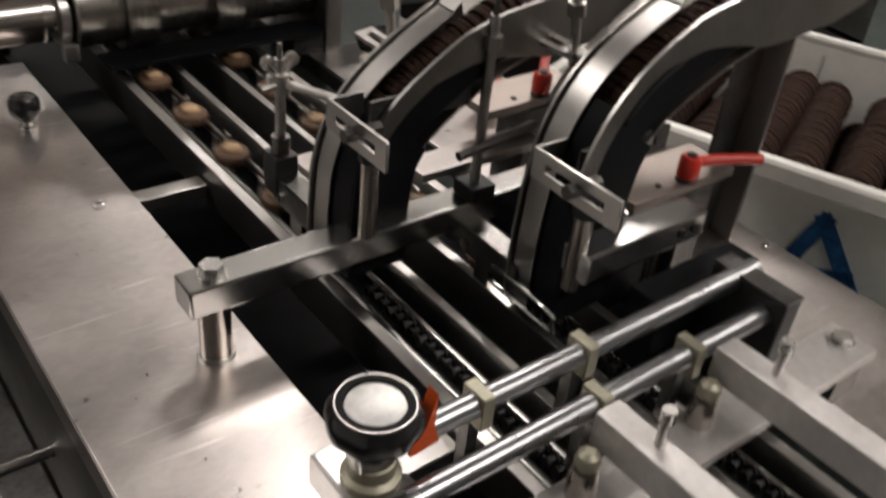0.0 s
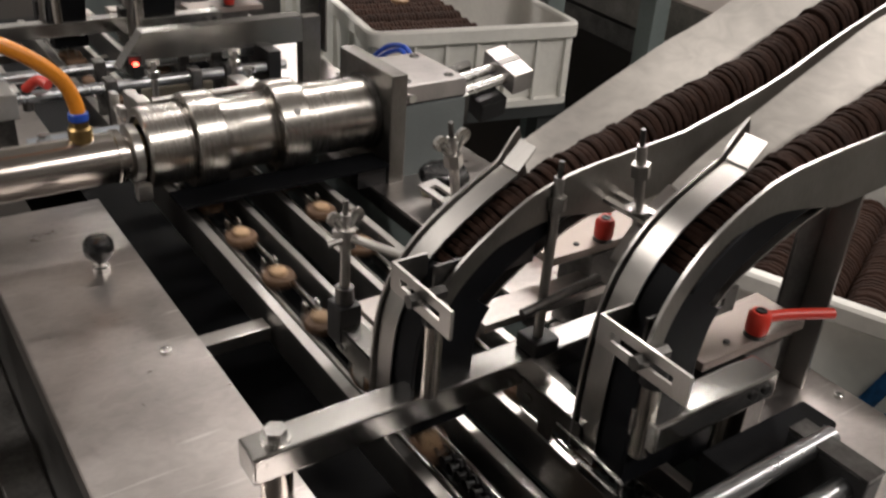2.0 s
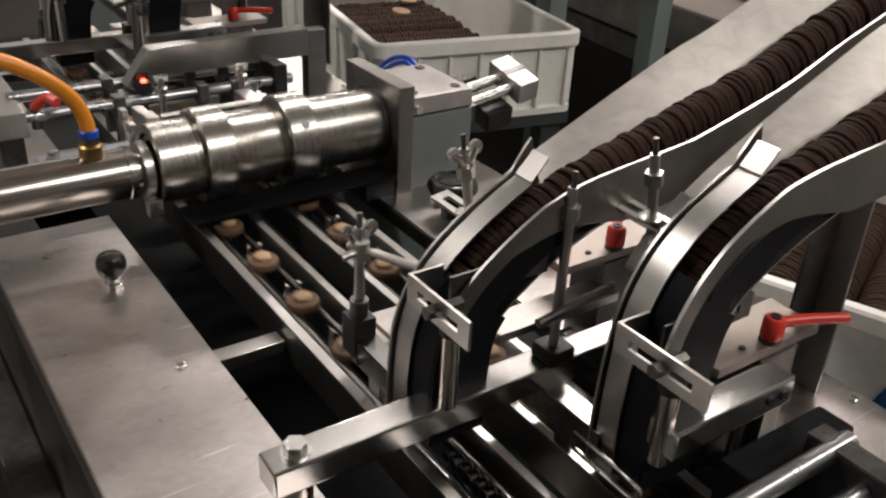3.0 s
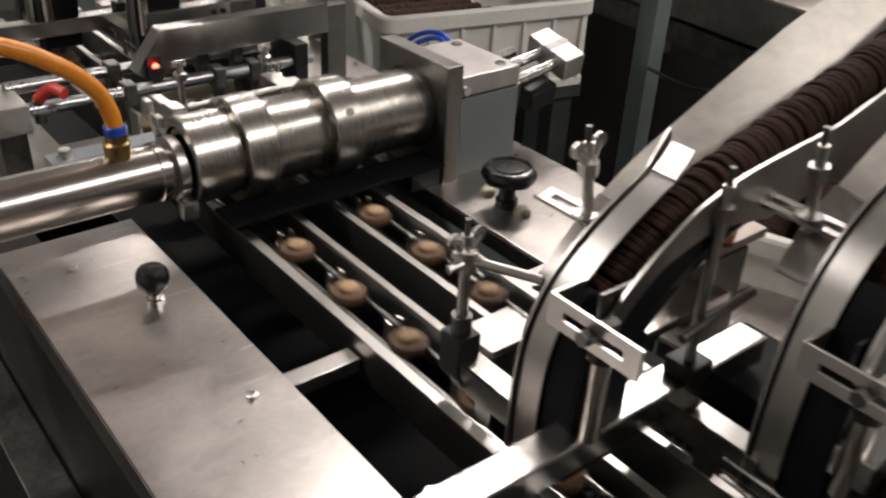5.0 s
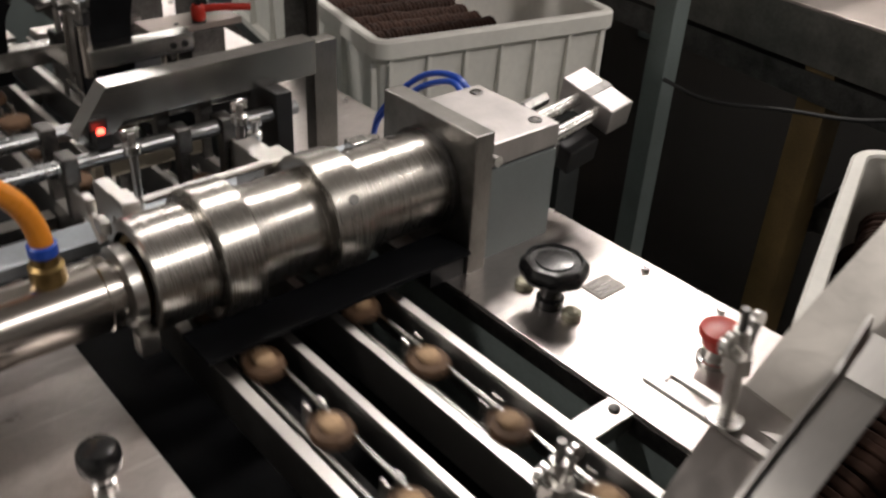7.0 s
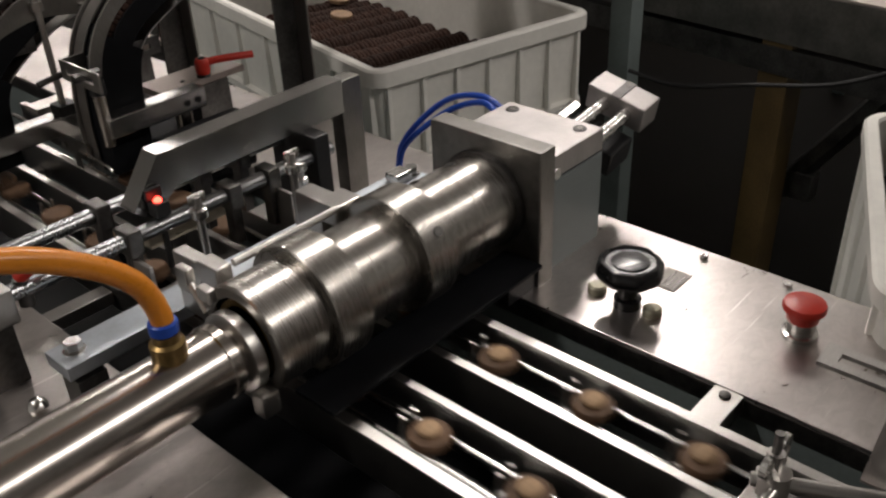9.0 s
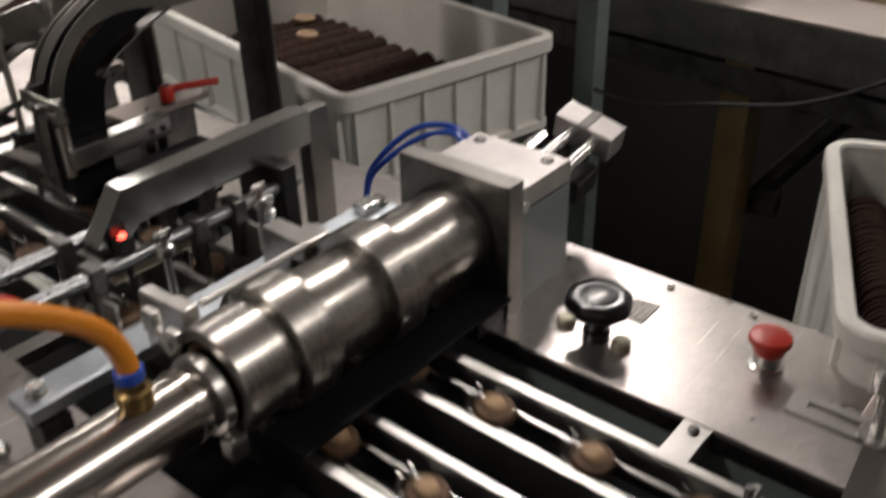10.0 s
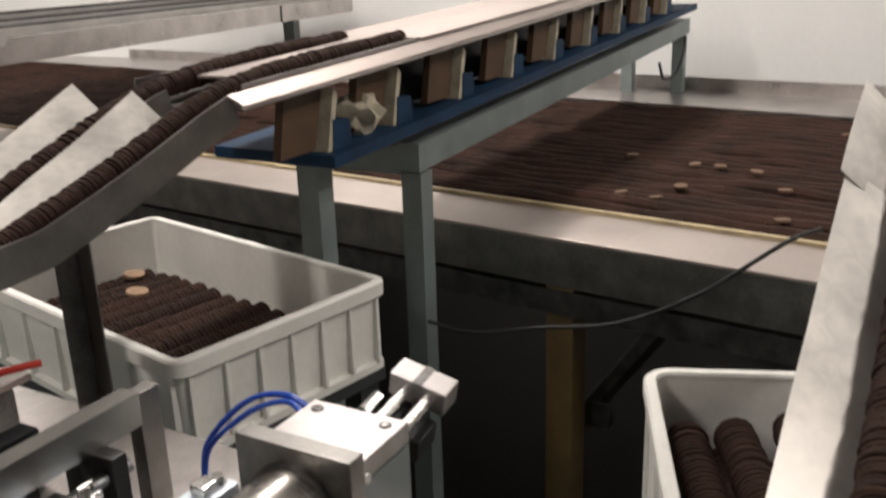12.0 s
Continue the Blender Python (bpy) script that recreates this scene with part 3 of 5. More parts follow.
def chute(yc, pts, bend, dy=0.0, label="", reach=9.0, hump=0.026):
    """A sheet metal chute in the xz plane, full of biscuits on edge. bend: x where the guard strip ends."""
    y = yc + dy
    t = thing("biscuit_chute", label, "chute", "biscuit chutes")
    c = [p for p in curve_of(pts) if p[0] <= reach]
    ct, co = offset(c, 0.0), offset(c, 0.024)
    n = max(i for i, p in enumerate(co) if p[0] <= bend)
    k = max(i for i, p in enumerate(c) if p[0] <= bend - 0.06)
    # inner back plate, its edge just over the biscuits and raised to a point at the end
    edge = offset(c, 0.029)[: n + 4]
    up = [(p[0], p[1] + max(0, i - n) * 0.005) for i, p in enumerate(edge)]
    part("back_plate", ribbon(B(), offset(c, -0.026)[: n + 4], up, y + 0.0215, y + 0.0235), STEEL, t)
    # slanted tray sheet beside the column, curved at its foot
    a = min(i for i, p in enumerate(c) if p[0] >= bend - 0.062)
    m = max(i for i, p in enumerate(c) if p[0] <= (0.695 if reach > 2 else 0.655)) + 1
    lo = offset(c, -0.022)[a:m]
    hi = []
    for i in range(a, m):
        w = min(1.0, max(0.0, (c[i][0] - bend + 0.05) / 0.25))
        hi.append(offset(c, -0.016 + 0.040 * w + (0.018 * max(0.0, (c[i][0] - 0.5) / 0.17) if reach > 2 else 0.0))[i])
    q = max(i for i, p in enumerate(lo) if p[0] <= bend + 0.01) + 1
    part("curved_foot", slant(B(), lo[:q], hi[:q], y + 0.0236, y + 0.064), PLATE, t, "curved bright steel foot sheet")
    part("tray_sheet", slant(B(), lo[q - 1 :], hi[q - 1 :], y + 0.006, y + 0.062), DULL, t, "broad smeared stainless tray sheet")
    if reach < 2:
        m2 = max(i for i, p in enumerate(c) if p[0] <= 0.84) + 1
        part("upper_tray", slant(B(), offset(c, -0.012)[m - 2 : m2], offset(c, 0.031)[m - 2 : m2], y + 0.0236, y + 0.0655), DULL, t, "overlapping upper tray sheet")
    f1 = max(i for i, p in enumerate(c) if p[0] <= 0.77) + 1
    fs = [], []
    for i in range(k - 4, f1):
        top = hump - (hump - 0.003) * min(1.0, max(0.0, (c[i][0] - bend) / 0.13))
        wide = 0.014 + 0.032 * min(1.0, max(0.0, (c[i][0] - bend + 0.03) / 0.09))
        fs[0].append(offset(c, top - wide)[i])
        fs[1].append(offset(c, top)[i])
    # front: black sheets for the cavity's shade below, bright sheet above
    part("cavity_shade", ribbon(B(), offset(c, -0.027)[: k + 3], offset(c, 0.022)[: k + 3], y - 0.0245, y - 0.0222), PIT, t, "black sheet standing in for the chute's dark cavity")
    kk = max(i for i, p in enumerate(c) if p[0] <= bend + 0.07)
    part("cavity_shade", ribbon(B(), offset(c, -0.013)[k + 2 : kk], offset(c, 0.011)[k + 2 : kk], y - 0.0245, y - 0.0222), PIT, t, "black sheet standing in for the chute's dark cavity")
    part("shade_strip", ribbon(B(), offset(c, 0.0212)[: k + 4], offset(c, 0.0225)[: k + 4], y - 0.0222, y + 0.02), PIT, t, "black strip over the biscuits for the cavity's shade")
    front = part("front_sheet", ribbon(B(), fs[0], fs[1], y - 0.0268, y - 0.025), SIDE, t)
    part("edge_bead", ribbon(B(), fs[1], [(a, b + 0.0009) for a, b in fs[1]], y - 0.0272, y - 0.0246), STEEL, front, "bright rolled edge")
    part("floor_strip", ribbon(B(), offset(c, -0.026), offset(c, -0.0245), y - 0.0222, y + 0.0215), STEEL, t)
    g, g2 = co[: n + 1], offset(c, 0.0256)[: n + 1]
    strip = part("guard_strip", ribbon(B(), g, g2, y + 0.001, y + 0.0195), STEEL, t, "curved brushed steel guard strip")
    e, f = g2[-1], g2[-2]
    d = Vector((e[0] - f[0], e[1] - f[1])).normalized()
    tab = [e, (e[0] + d.x * 0.010, e[1] + d.y * 0.010 + 0.005), (e[0] + d.x * 0.016, e[1] + d.y * 0.016 + 0.009)]
    part("strip_tab", ribbon(B(), tab, [(a, b + 0.0018) for a, b in tab], y + 0.0012, y + 0.0193), STEEL, strip)
    # support post under the front sheet
    if bend > 0.25 or reach > 2:
        xp = bend + (0.195 if reach > 2 else 0.128)
        zp = min(q[1] for q in offset(c, -0.03) if abs(q[0] - xp) < 0.06)
        zs = ZC
        sup = part("support", box(B(), xp - 0.017, xp + 0.017, y + 0.02, y + 0.0225, zs, zp + 0.012), DARKSTEEL, t, "dull steel support strip")
        part("support_edge", box(B(), xp + 0.017, xp + 0.0195, y - 0.002, y + 0.0225, zs, zp + 0.008), STEEL, sup)
    # biscuits along the centre line
    step, need = 0.0048, 0.0
    c = [p for p in curve_of(pts, 30) if p[0] <= reach]
    for i in range(1, len(c)):
        a, b = Vector((c[i - 1][0], 0, c[i - 1][1])), Vector((c[i][0], 0, c[i][1]))
        seg = (b - a).length
        while need <= seg:
            p = a.lerp(b, need / seg)
            ob = new("biscuit", random.choice(COCOAS))
            q = (b - a).to_track_quat("Z", "Y")
            j = Vector((random.uniform(-1, 1), random.uniform(-1, 1), random.uniform(-1, 1)))
            ob.matrix_basis = Matrix.Translation((p.x + j.x * 0.0009, y + j.y * 0.001, p.z + j.z * 0.0011)) @ q.to_matrix().to_4x4() @ pose(0, 0, 0, j.x * 3.4, j.y * 3.4, random.uniform(0, 360))
            ob.parent = t
            need += step
        need -= seg
    return t


PTS_A = [(0.129, 0.925), (0.129, 0.965), (0.132, 1.0), (0.141, 1.024), (0.156, 1.042), (0.18, 1.060), (0.209, 1.077), (0.242, 1.091), (0.32, 1.113), (0.43, 1.143), (0.50, 1.171), (0.60, 1.207), (0.70, 1.242), (0.80, 1.264), (1.0, 1.280), (1.24, 1.287)]
PTS_B = [(0.227, 0.925), (0.227, 0.98), (0.230, 1.02), (0.239, 1.055), (0.26, 1.082), (0.297, 1.104), (0.335, 1.120), (0.41, 1.144), (0.49, 1.167), (0.566, 1.190), (0.65, 1.219), (0.72, 1.243), (0.80, 1.261), (0.95, 1.275), (1.26, 1.287)]



def post(name, x, y, z0, z1, r=0.005, dy=0.0, wing=True, label="threaded steel post with a wing nut", lean=0.0):
    t = thing(name, label, "post", "clamp posts")
    foot = Matrix.Translation((x, y + dy, z0))
    t.matrix_basis = foot @ Matrix.Rotation(radians(lean), 4, "Y") @ foot.inverted()
    part("shaft", rod(B(), (x, y + dy, z0), (x, y + dy, z1), r), STEEL, t)
    part("nut", rod(B(), (x, y + dy, z1 - 0.024), (x, y + dy, z1 - 0.014), r * 1.9, seg=6), STEEL, t)
    part("thread", rod(B(), (x, y + dy, z1), (x, y + dy, z1 + 0.012), r * 0.55, seg=12), DARKSTEEL, t)
    if wing:
        w = B()
        for s in (-1, 1):
            rod(w, (x + s * 0.010, y + dy - 0.0016, z1 - 0.002), (x + s * 0.010, y + dy + 0.0016, z1 - 0.002), 0.0058, seg=18)
            rod(w, (x + s * 0.003, y + dy, z1 - 0.012), (x + s * 0.010, y + dy, z1 - 0.002), 0.004, 0.003, seg=12)
        part("wing_nut", w, SCREWM, t)
    return t


def slotted_plate(b, x, y0, y1, z0, z1, th=0.0025, m=0.012):
    """An upright plate along y with one long slot through it."""
    zc, s = (z0 + z1) / 2, 0.0032
    box(b, x, x + th, y0, y1, zc + s, z1)
    box(b, x, x + th, y0, y1, z0, zc - s)
    box(b, x, x + th, y0, y0 + m, zc - s, zc + s)
    box(b, x, x + th, y1 - m, y1, zc - s, zc + s)
    return b


def turned(b, x, y):
    """Turns a plate that runs along y so that it runs along x from the given place."""
    bmesh.ops.rotate(b, cent=(0, 0, 0), matrix=Matrix.Rotation(radians(-90), 3, "Z"), verts=b.verts[:])
    bmesh.ops.translate(b, vec=(x, y, 0), verts=b.verts[:])
    return b


def red_lever(x, y, z, dy, ax, ay):
    t = thing("clamping_lever", "red plastic clamping lever on a steel screw", "lever", "red clamping levers")
    part("hub", lathe(B(), [(0.0075, 0), (0.0085, 0.003), (0.0085, 0.015), (0.0065, 0.018)], Matrix.Translation((x, y + dy, z)), 24), RED, t)
    part("cap_screw", lathe(B(), [(0.0042, 0.018), (0.0042, 0.0192), (0.0025, 0.0192), (0.0022, 0.0185)], Matrix.Translation((x, y + dy, z)), 14), BLACK, t)
    b = tube(B(), [(x, y + dy, z + 0.0115), (x + 0.25 * ax, y + dy + 0.25 * ay, z + 0.0135), (x + 0.6 * ax, y + dy + 0.6 * ay, z + 0.0135), (x + ax, y + dy + ay, z + 0.0125)], 0.0044, 14)
    part("arm", b, RED, t)
    part("screw", rod(B(), (x, y + dy, z - 0.0002), (x, y + dy, z + 0.001), 0.006), DARKSTEEL, t)


def station(dy, reach):
    chute(-0.19, PTS_A, 0.205, dy, "curved stainless chute full of dark cocoa biscuits on edge", reach)
    chute(-0.305, PTS_B, 0.300, dy, "curved stainless chute full of dark cocoa biscuits on edge", reach, 0.034)
    # cross beam on legs
    t = thing("cross_beam", "square steel cross beam standing on round legs", "beam", "cross beams")
    part("bar", box(B(), -0.018, 0.30, -0.226 + dy, -0.201 + dy, 0.945, 0.967, 0.002), GROUND, t)
    leg = part("leg", rod(B(), (0.003, -0.213 + dy, ZC + 0.003), (0.003, -0.213 + dy, 0.945), 0.011, seg=28), POLISH, t)
    part("foot", rod(B(), (0.003, -0.213 + dy, ZC), (0.003, -0.213 + dy, ZC + 0.003), 0.013, seg=28), STEEL, leg)
    hexbolt(t, (0.003, -0.213 + dy, 0.967), 0.008, 0.008)
    # second beam at the other chute
    t = thing("cross_beam", "square steel beam carrying the chute clamp", "beam", "cross beams")
    part("bar", box(B(), 0.196, 0.316, -0.356 + dy, -0.332 + dy, 0.977, 0.999, 0.002), GROUND, t)
    part("leg", rod(B(), (0.29, -0.344 + dy, ZC), (0.29, -0.344 + dy, 0.977), 0.01, seg=24), POLISH, t)
    for x in (0.29, 0.304):
        part("screw", rod(B(), (x, -0.3575 + dy, 0.988), (x, -0.356 + dy, 0.988), 0.0035, seg=14), BLACK, t)
    # the slide's black holds the shadow under the beam
    part("slide", box(B(), 0.236, 0.345, -0.392 + dy, -0.3625 + dy, 0.905, 0.968, 0.003), PIT, t, "slide under the beam, black with the shade there")
    # added block that keeps bright cover out of this dark gap
    part("dark_filler", box(B(), 0.266, 0.345, -0.32 + dy, -0.182 + dy, ZC, 0.938, 0.003), PIT, t, "black block added to darken the gap under the plates")
    part("slide_foot", box(B(), 0.262, 0.33, -0.385 + dy, -0.35 + dy, ZC, 0.905), BLACK, t)
    # slotted clamp plates
    for x, y0, y1, z0, z1 in ((0.100, -0.260, -0.190, 1.039, 1.060), (0.185, -0.378, -0.302, 1.036, 1.057)):
        t = thing("slotted_bracket", "bent steel clamp bracket with a long slot", "bracket", "slotted brackets")
        part("plate", slotted_plate(B(), x, y0 + dy, y1 + dy, z0, z1), STEEL, t)
        part("return_flange", box(B(), x + 0.0025, x + 0.028, y1 - 0.0025 + dy, y1 + dy, z0, z1), STEEL, t)
        part("rear_plate", turned(slotted_plate(B(), 0, 0, 0.085, z0 + 0.004, z1 + 0.002), x + 0.02, y1 - 0.02 + dy), DARKSTEEL, t)
        part("pillar", rod(B(), (x + 0.014, y0 + 0.036 + dy, 0.967), (x + 0.014, y0 + 0.036 + dy, z0 - 0.012), 0.0066, seg=24), POLISH, t)
        part("pillar_head", rod(B(), (x + 0.014, y0 + 0.036 + dy, z0 - 0.012), (x + 0.014, y0 + 0.036 + dy, z0 + 0.002), 0.0085, seg=24), BLACK, t, "black pillar head")
        part("clamp_screw", rod(B(), (x - 0.008, y0 + 0.036 + dy, (z0 + z1) / 2), (x + 0.02, y0 + 0.036 + dy, (z0 + z1) / 2), 0.005, seg=6), DARKSTEEL, t)
    post("clamp_post", 0.214, -0.219, 0.967, 1.11, 0.0038, dy, False)
    post("clamp_post", 0.268, -0.247, 1.075, 1.137, 0.0036, dy, False, lean=-9)
    post("clamp_post", 0.195, -0.13, 1.052, 1.112, 0.0038, dy, True, lean=-9)
    post("clamp_post", 0.117, -0.096, 0.985, 1.048, 0.0042, dy, True)
    for x, y, z in ((0.192, -0.13, 1.068), (0.265, -0.247, 1.098)):
        t = thing("slotted_strip", "flat slotted steel strip under a wing nut", "bracket", "slotted strips")
        b = slotted_plate(B(), 0, -0.035, 0.045, -0.0085, 0.0085, 0.003, 0.009)
        bmesh.ops.rotate(b, cent=(0, 0, 0), matrix=Matrix.Rotation(radians(82), 3, "Y"), verts=b.verts[:])
        bmesh.ops.translate(b, vec=(x + 0.005, y + dy, z - 0.014), verts=b.verts[:])
        part("strip", b, STEEL, t)
        part("washer", rod(B(), (x, y + dy, z - 0.012), (x, y + dy, z - 0.0105), 0.009, seg=20), SCREWM, t)
    t = thing("cross_rod", "short steel rod clamped to the wing post", "rod", "cross rods")
    part("rod", rod(B(), (0.112, -0.088 + dy, 1.030), (0.141, -0.146 + dy, 1.030), 0.0036), STEEL, t)
    part("stub", rod(B(), (0.100, -0.0985 + dy, 1.027), (0.117, -0.1 + dy, 1.03), 0.003), STEEL, t)
    part("sleeve", rod(B(), (0.117, -0.0985 + dy, 1.022), (0.117, -0.0985 + dy, 1.037), 0.0068), STEEL, t)
    # short angle guides at the foot of the chutes
    for x, y in ((0.123, -0.133), (0.212, -0.256)):
        t = thing("angle_guide", "short bright steel angle guide beside the lane", "guide", "angle guides")
        # web darker than the cap: its side shade is in the colour
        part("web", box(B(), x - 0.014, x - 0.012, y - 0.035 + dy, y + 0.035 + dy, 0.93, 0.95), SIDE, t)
        part("cap", box(B(), x - 0.014, x + 0.004, y - 0.035 + dy, y + 0.035 + dy, 0.9505, 0.953), GROUND, t)
        part("foot", box(B(), x - 0.0135, x - 0.0125, y - 0.008 + dy, y + 0.008 + dy, 0.9155, 0.93), SIDE, t)
        part("screw", rod(B(), (x - 0.017, y + 0.02 + dy, 0.939), (x - 0.014, y + 0.02 + dy, 0.939), 0.004, seg=10), SCREWM, t)
    t = thing("spring_clip", "bent bright spring clip beside the lane", "clip", "spring clips")
    part("wire", tube(B(), [(0.197, -0.27 + dy, 0.94), (0.195, -0.33 + dy, 0.94), (0.197, -0.336 + dy, 0.93), (0.199, -0.33 + dy, 0.922), (0.2, -0.27 + dy, 0.922)], 0.002, 8), SCREWM, t)
    t = thing("bridge_plate", "bright flat steel plate bridging the two lanes", "plate", "bridge plates")
    part("sheet", box(B(), 0.146, 0.198, -0.1 + dy, -0.06 + dy, 0.934, 0.94, 0.001), PLATE, t)
    part("sheet", box(B(), 0.204, 0.335, -0.169 + dy, -0.139 + dy, 0.954, 0.962, 0.001), PLATE, t)
    t = thing("clamp_block", "black steel clamp block holding a post", "clamp", "clamp blocks")
    part("block", box(B(), 0.107, 0.127, -0.107 + dy, -0.085 + dy, 0.935, 0.970, 0.002), BLACK, t)
    part("collar", rod(B(), (0.117, -0.096 + dy, 0.970), (0.117, -0.096 + dy, 0.984), 0.0075), DARKSTEEL, t)
    t = thing("clamp_block", "black steel clamp block holding a post", "clamp", "clamp blocks")
    part("block", box(B(), 0.204, 0.227, -0.230 + dy, -0.206 + dy, 0.967, 0.980, 0.002), BLACK, t)
    part("arm", rod(B(), (0.19, -0.225 + dy, 1.01), (0.262, -0.225 + dy, 1.02), 0.0036), DARKSTEEL, t)
    # lever plates
    for y, ax, ay in ((-0.32, 0.055, -0.024), (-0.154, 0.038, 0.036)):
        t = thing("adjusting_plate", "pinkish reflective steel adjusting plate", "plate", "adjusting plates")
        part("sheet", box(B(), 0.282, 0.398, y + 0.002 + dy, y + 0.048 + dy, 0.985, 0.993, 0.001), RAILSHEET, t)
        part("riser", box(B(), 0.328, 0.372, y + dy, y + 0.04 + dy, ZC, 0.985, 0.001), DARKSTEEL, t)
        part("set_screw", rod(B(), (0.318, y + 0.012 + dy, 0.993), (0.318, y + 0.012 + dy, 0.9945), 0.0026, seg=10), BLACK, t)
        part("washer", rod(B(), (0.345, y + 0.008 + dy, 0.993), (0.345, y + 0.008 + dy, 0.996), 0.0085, seg=20), DARKSTEEL, t)
        red_lever(0.345, y + 0.008, 0.9962, dy, ax, ay)


station(0.0, 1.0)
station(1.0, 9.0)


def chute_stand():
    t = thing("chute_stand", "grey-green steel stand under the chute ends", "stand")
    part("crossbar", box(B(), 0.91, 0.95, -0.36, -0.14, 1.205, 1.226), GREENGREY, t)
    for y in (-0.345, -0.155):
        part("leg", box(B(), 0.91, 0.95, y - 0.015, y + 0.015, 0, 1.205), GREENGREY, t)


chute_stand()


# ---- rods and knob at the near end ----
def near_end():
    for y, z, x0 in ((-0.408, 0.985, -0.015), (-0.436, 0.975, -0.045)):
        solo("guide_shaft", rod(B(), (x0, y, z), (0.305, y, z), 0.0072, seg=24), SHAFT, "polished round steel guide shaft", "shaft", "guide shafts")
        for x in (0.064, 0.142) if y > -0.42 else (0.128, 0.208):
            t = thing("shaft_clamp", "small dull yellowed clamp on the guide shaft", "clamp", "shaft clamps")
            part("body", box(B(), x - 0.0042, x + 0.0042, y - 0.0086, y + 0.0095, z - 0.014, z + 0.0088, 0.001), CLAMP, t)
            part("finger", box(B(), x - 0.004, x + 0.004, y + 0.001, y + 0.009, 0.917, z - 0.014), DARKSTEEL, t)
    t = thing("shaft_block", "black steel end block holding two shafts", "block", "shaft blocks")
    part("block", box(B(), 0.281, 0.299, -0.45, -0.392, 0.9, 0.988, 0.002), BLACK, t)
    part("cap", box(B(), 0.281, 0.299, -0.45, -0.392, 0.9885, 0.991), DARKSTEEL, t)
    t = thing("knob_block", "bright aluminium block under the hand knob", "block")
    part("collar", lathe(B(), [(0.015, 0.9672), (0.0155, 0.969), (0.0155, 0.973), (0.0125, 0.975), (0.0125, 0.983), (0.009, 0.985)], Matrix.Translation((-0.004, -0.408, 0)), 32), CLAMP, t, "tarnished collar")
    part("block", box(B(), -0.022, 0.014, -0.447, -0.378, 0.945, 0.9675, 0.002), ALU, t)
    part("foot", box(B(), -0.018, 0.005, -0.44, -0.392, ZC, 0.945), DARKSTEEL, t)
    dial_knob(-0.004, -0.408, 0.985, 0.0242, 0.016, "large black ribbed hand knob with a bright face", ALU)
    t = thing("pointer", "orange plastic pointer on the shaft", "pointer")
    part("flag", prism(B(), [(0.012, 0.982), (0.03, 0.984), (0.026, 0.996), (0.026, 1.018), (0.02, 0.997), (0.012, 0.996)], "y", -0.418, -0.41), POINTER, t)
    t = thing("base_plate", "flat bright steel bearer plate with a bolt", "plate")
    part("plate", box(B(), 0.045, 0.37, -0.482, -0.446, 0.93, 0.938, 0.001), BARM, t)
    part("foot", box(B(), 0.335, 0.365, -0.478, -0.45, ZC, 0.93), DARKSTEEL, t)
    hexbolt(t, (0.355, -0.462, 0.938), 0.0075, 0.006)
    for x in (0.1225, 0.2245):
        t = thing("pusher_bar", "square steel bar with a ball-headed screw", "bar", "square bars")
        part("bar", box(B(), x - 0.0095, x + 0.0095, -0.80, -0.447, 0.962, 0.985, 0.0015), BARM, t)
        part("ball_screw", lathe(B(), [(0.003, 0), (0.0062, 0.003), (0.0075, 0.0075), (0.0062, 0.012), (0.003, 0.0145)], Matrix.Translation((x - 0.021, -0.458, 0.957)), 20), CLAMP, t)
        part("barrel", lathe(B(), [(0.0085, 0.938), (0.0085, 0.954), (0.0075, 0.958), (0.004, 0.958)], Matrix.Translation((x - 0.021, -0.458, 0)), 24), POLISH, t, "round bright screw barrel")
        part("stud", rod(B(), (x + 0.002, -0.482, 0.985), (x + 0.002, -0.482, 1.008), 0.0028), STEEL, t)
        part("stud_cap", rod(B(), (x + 0.002, -0.482, 1.002), (x + 0.002, -0.482, 1.010), 0.0042), SCREWM, t)
    t = thing("side_bolt", "long bright bolt in the machine's dark side", "bolt")
    part("shaft", rod(B(), (-0.094, -0.12, 0.775), (-0.135, -0.12, 0.775), 0.005, seg=12), SCREWM, t)
    part("head", rod(B(), (-0.135, -0.12, 0.775), (-0.145, -0.12, 0.775), 0.009, seg=6), SCREWM, t)


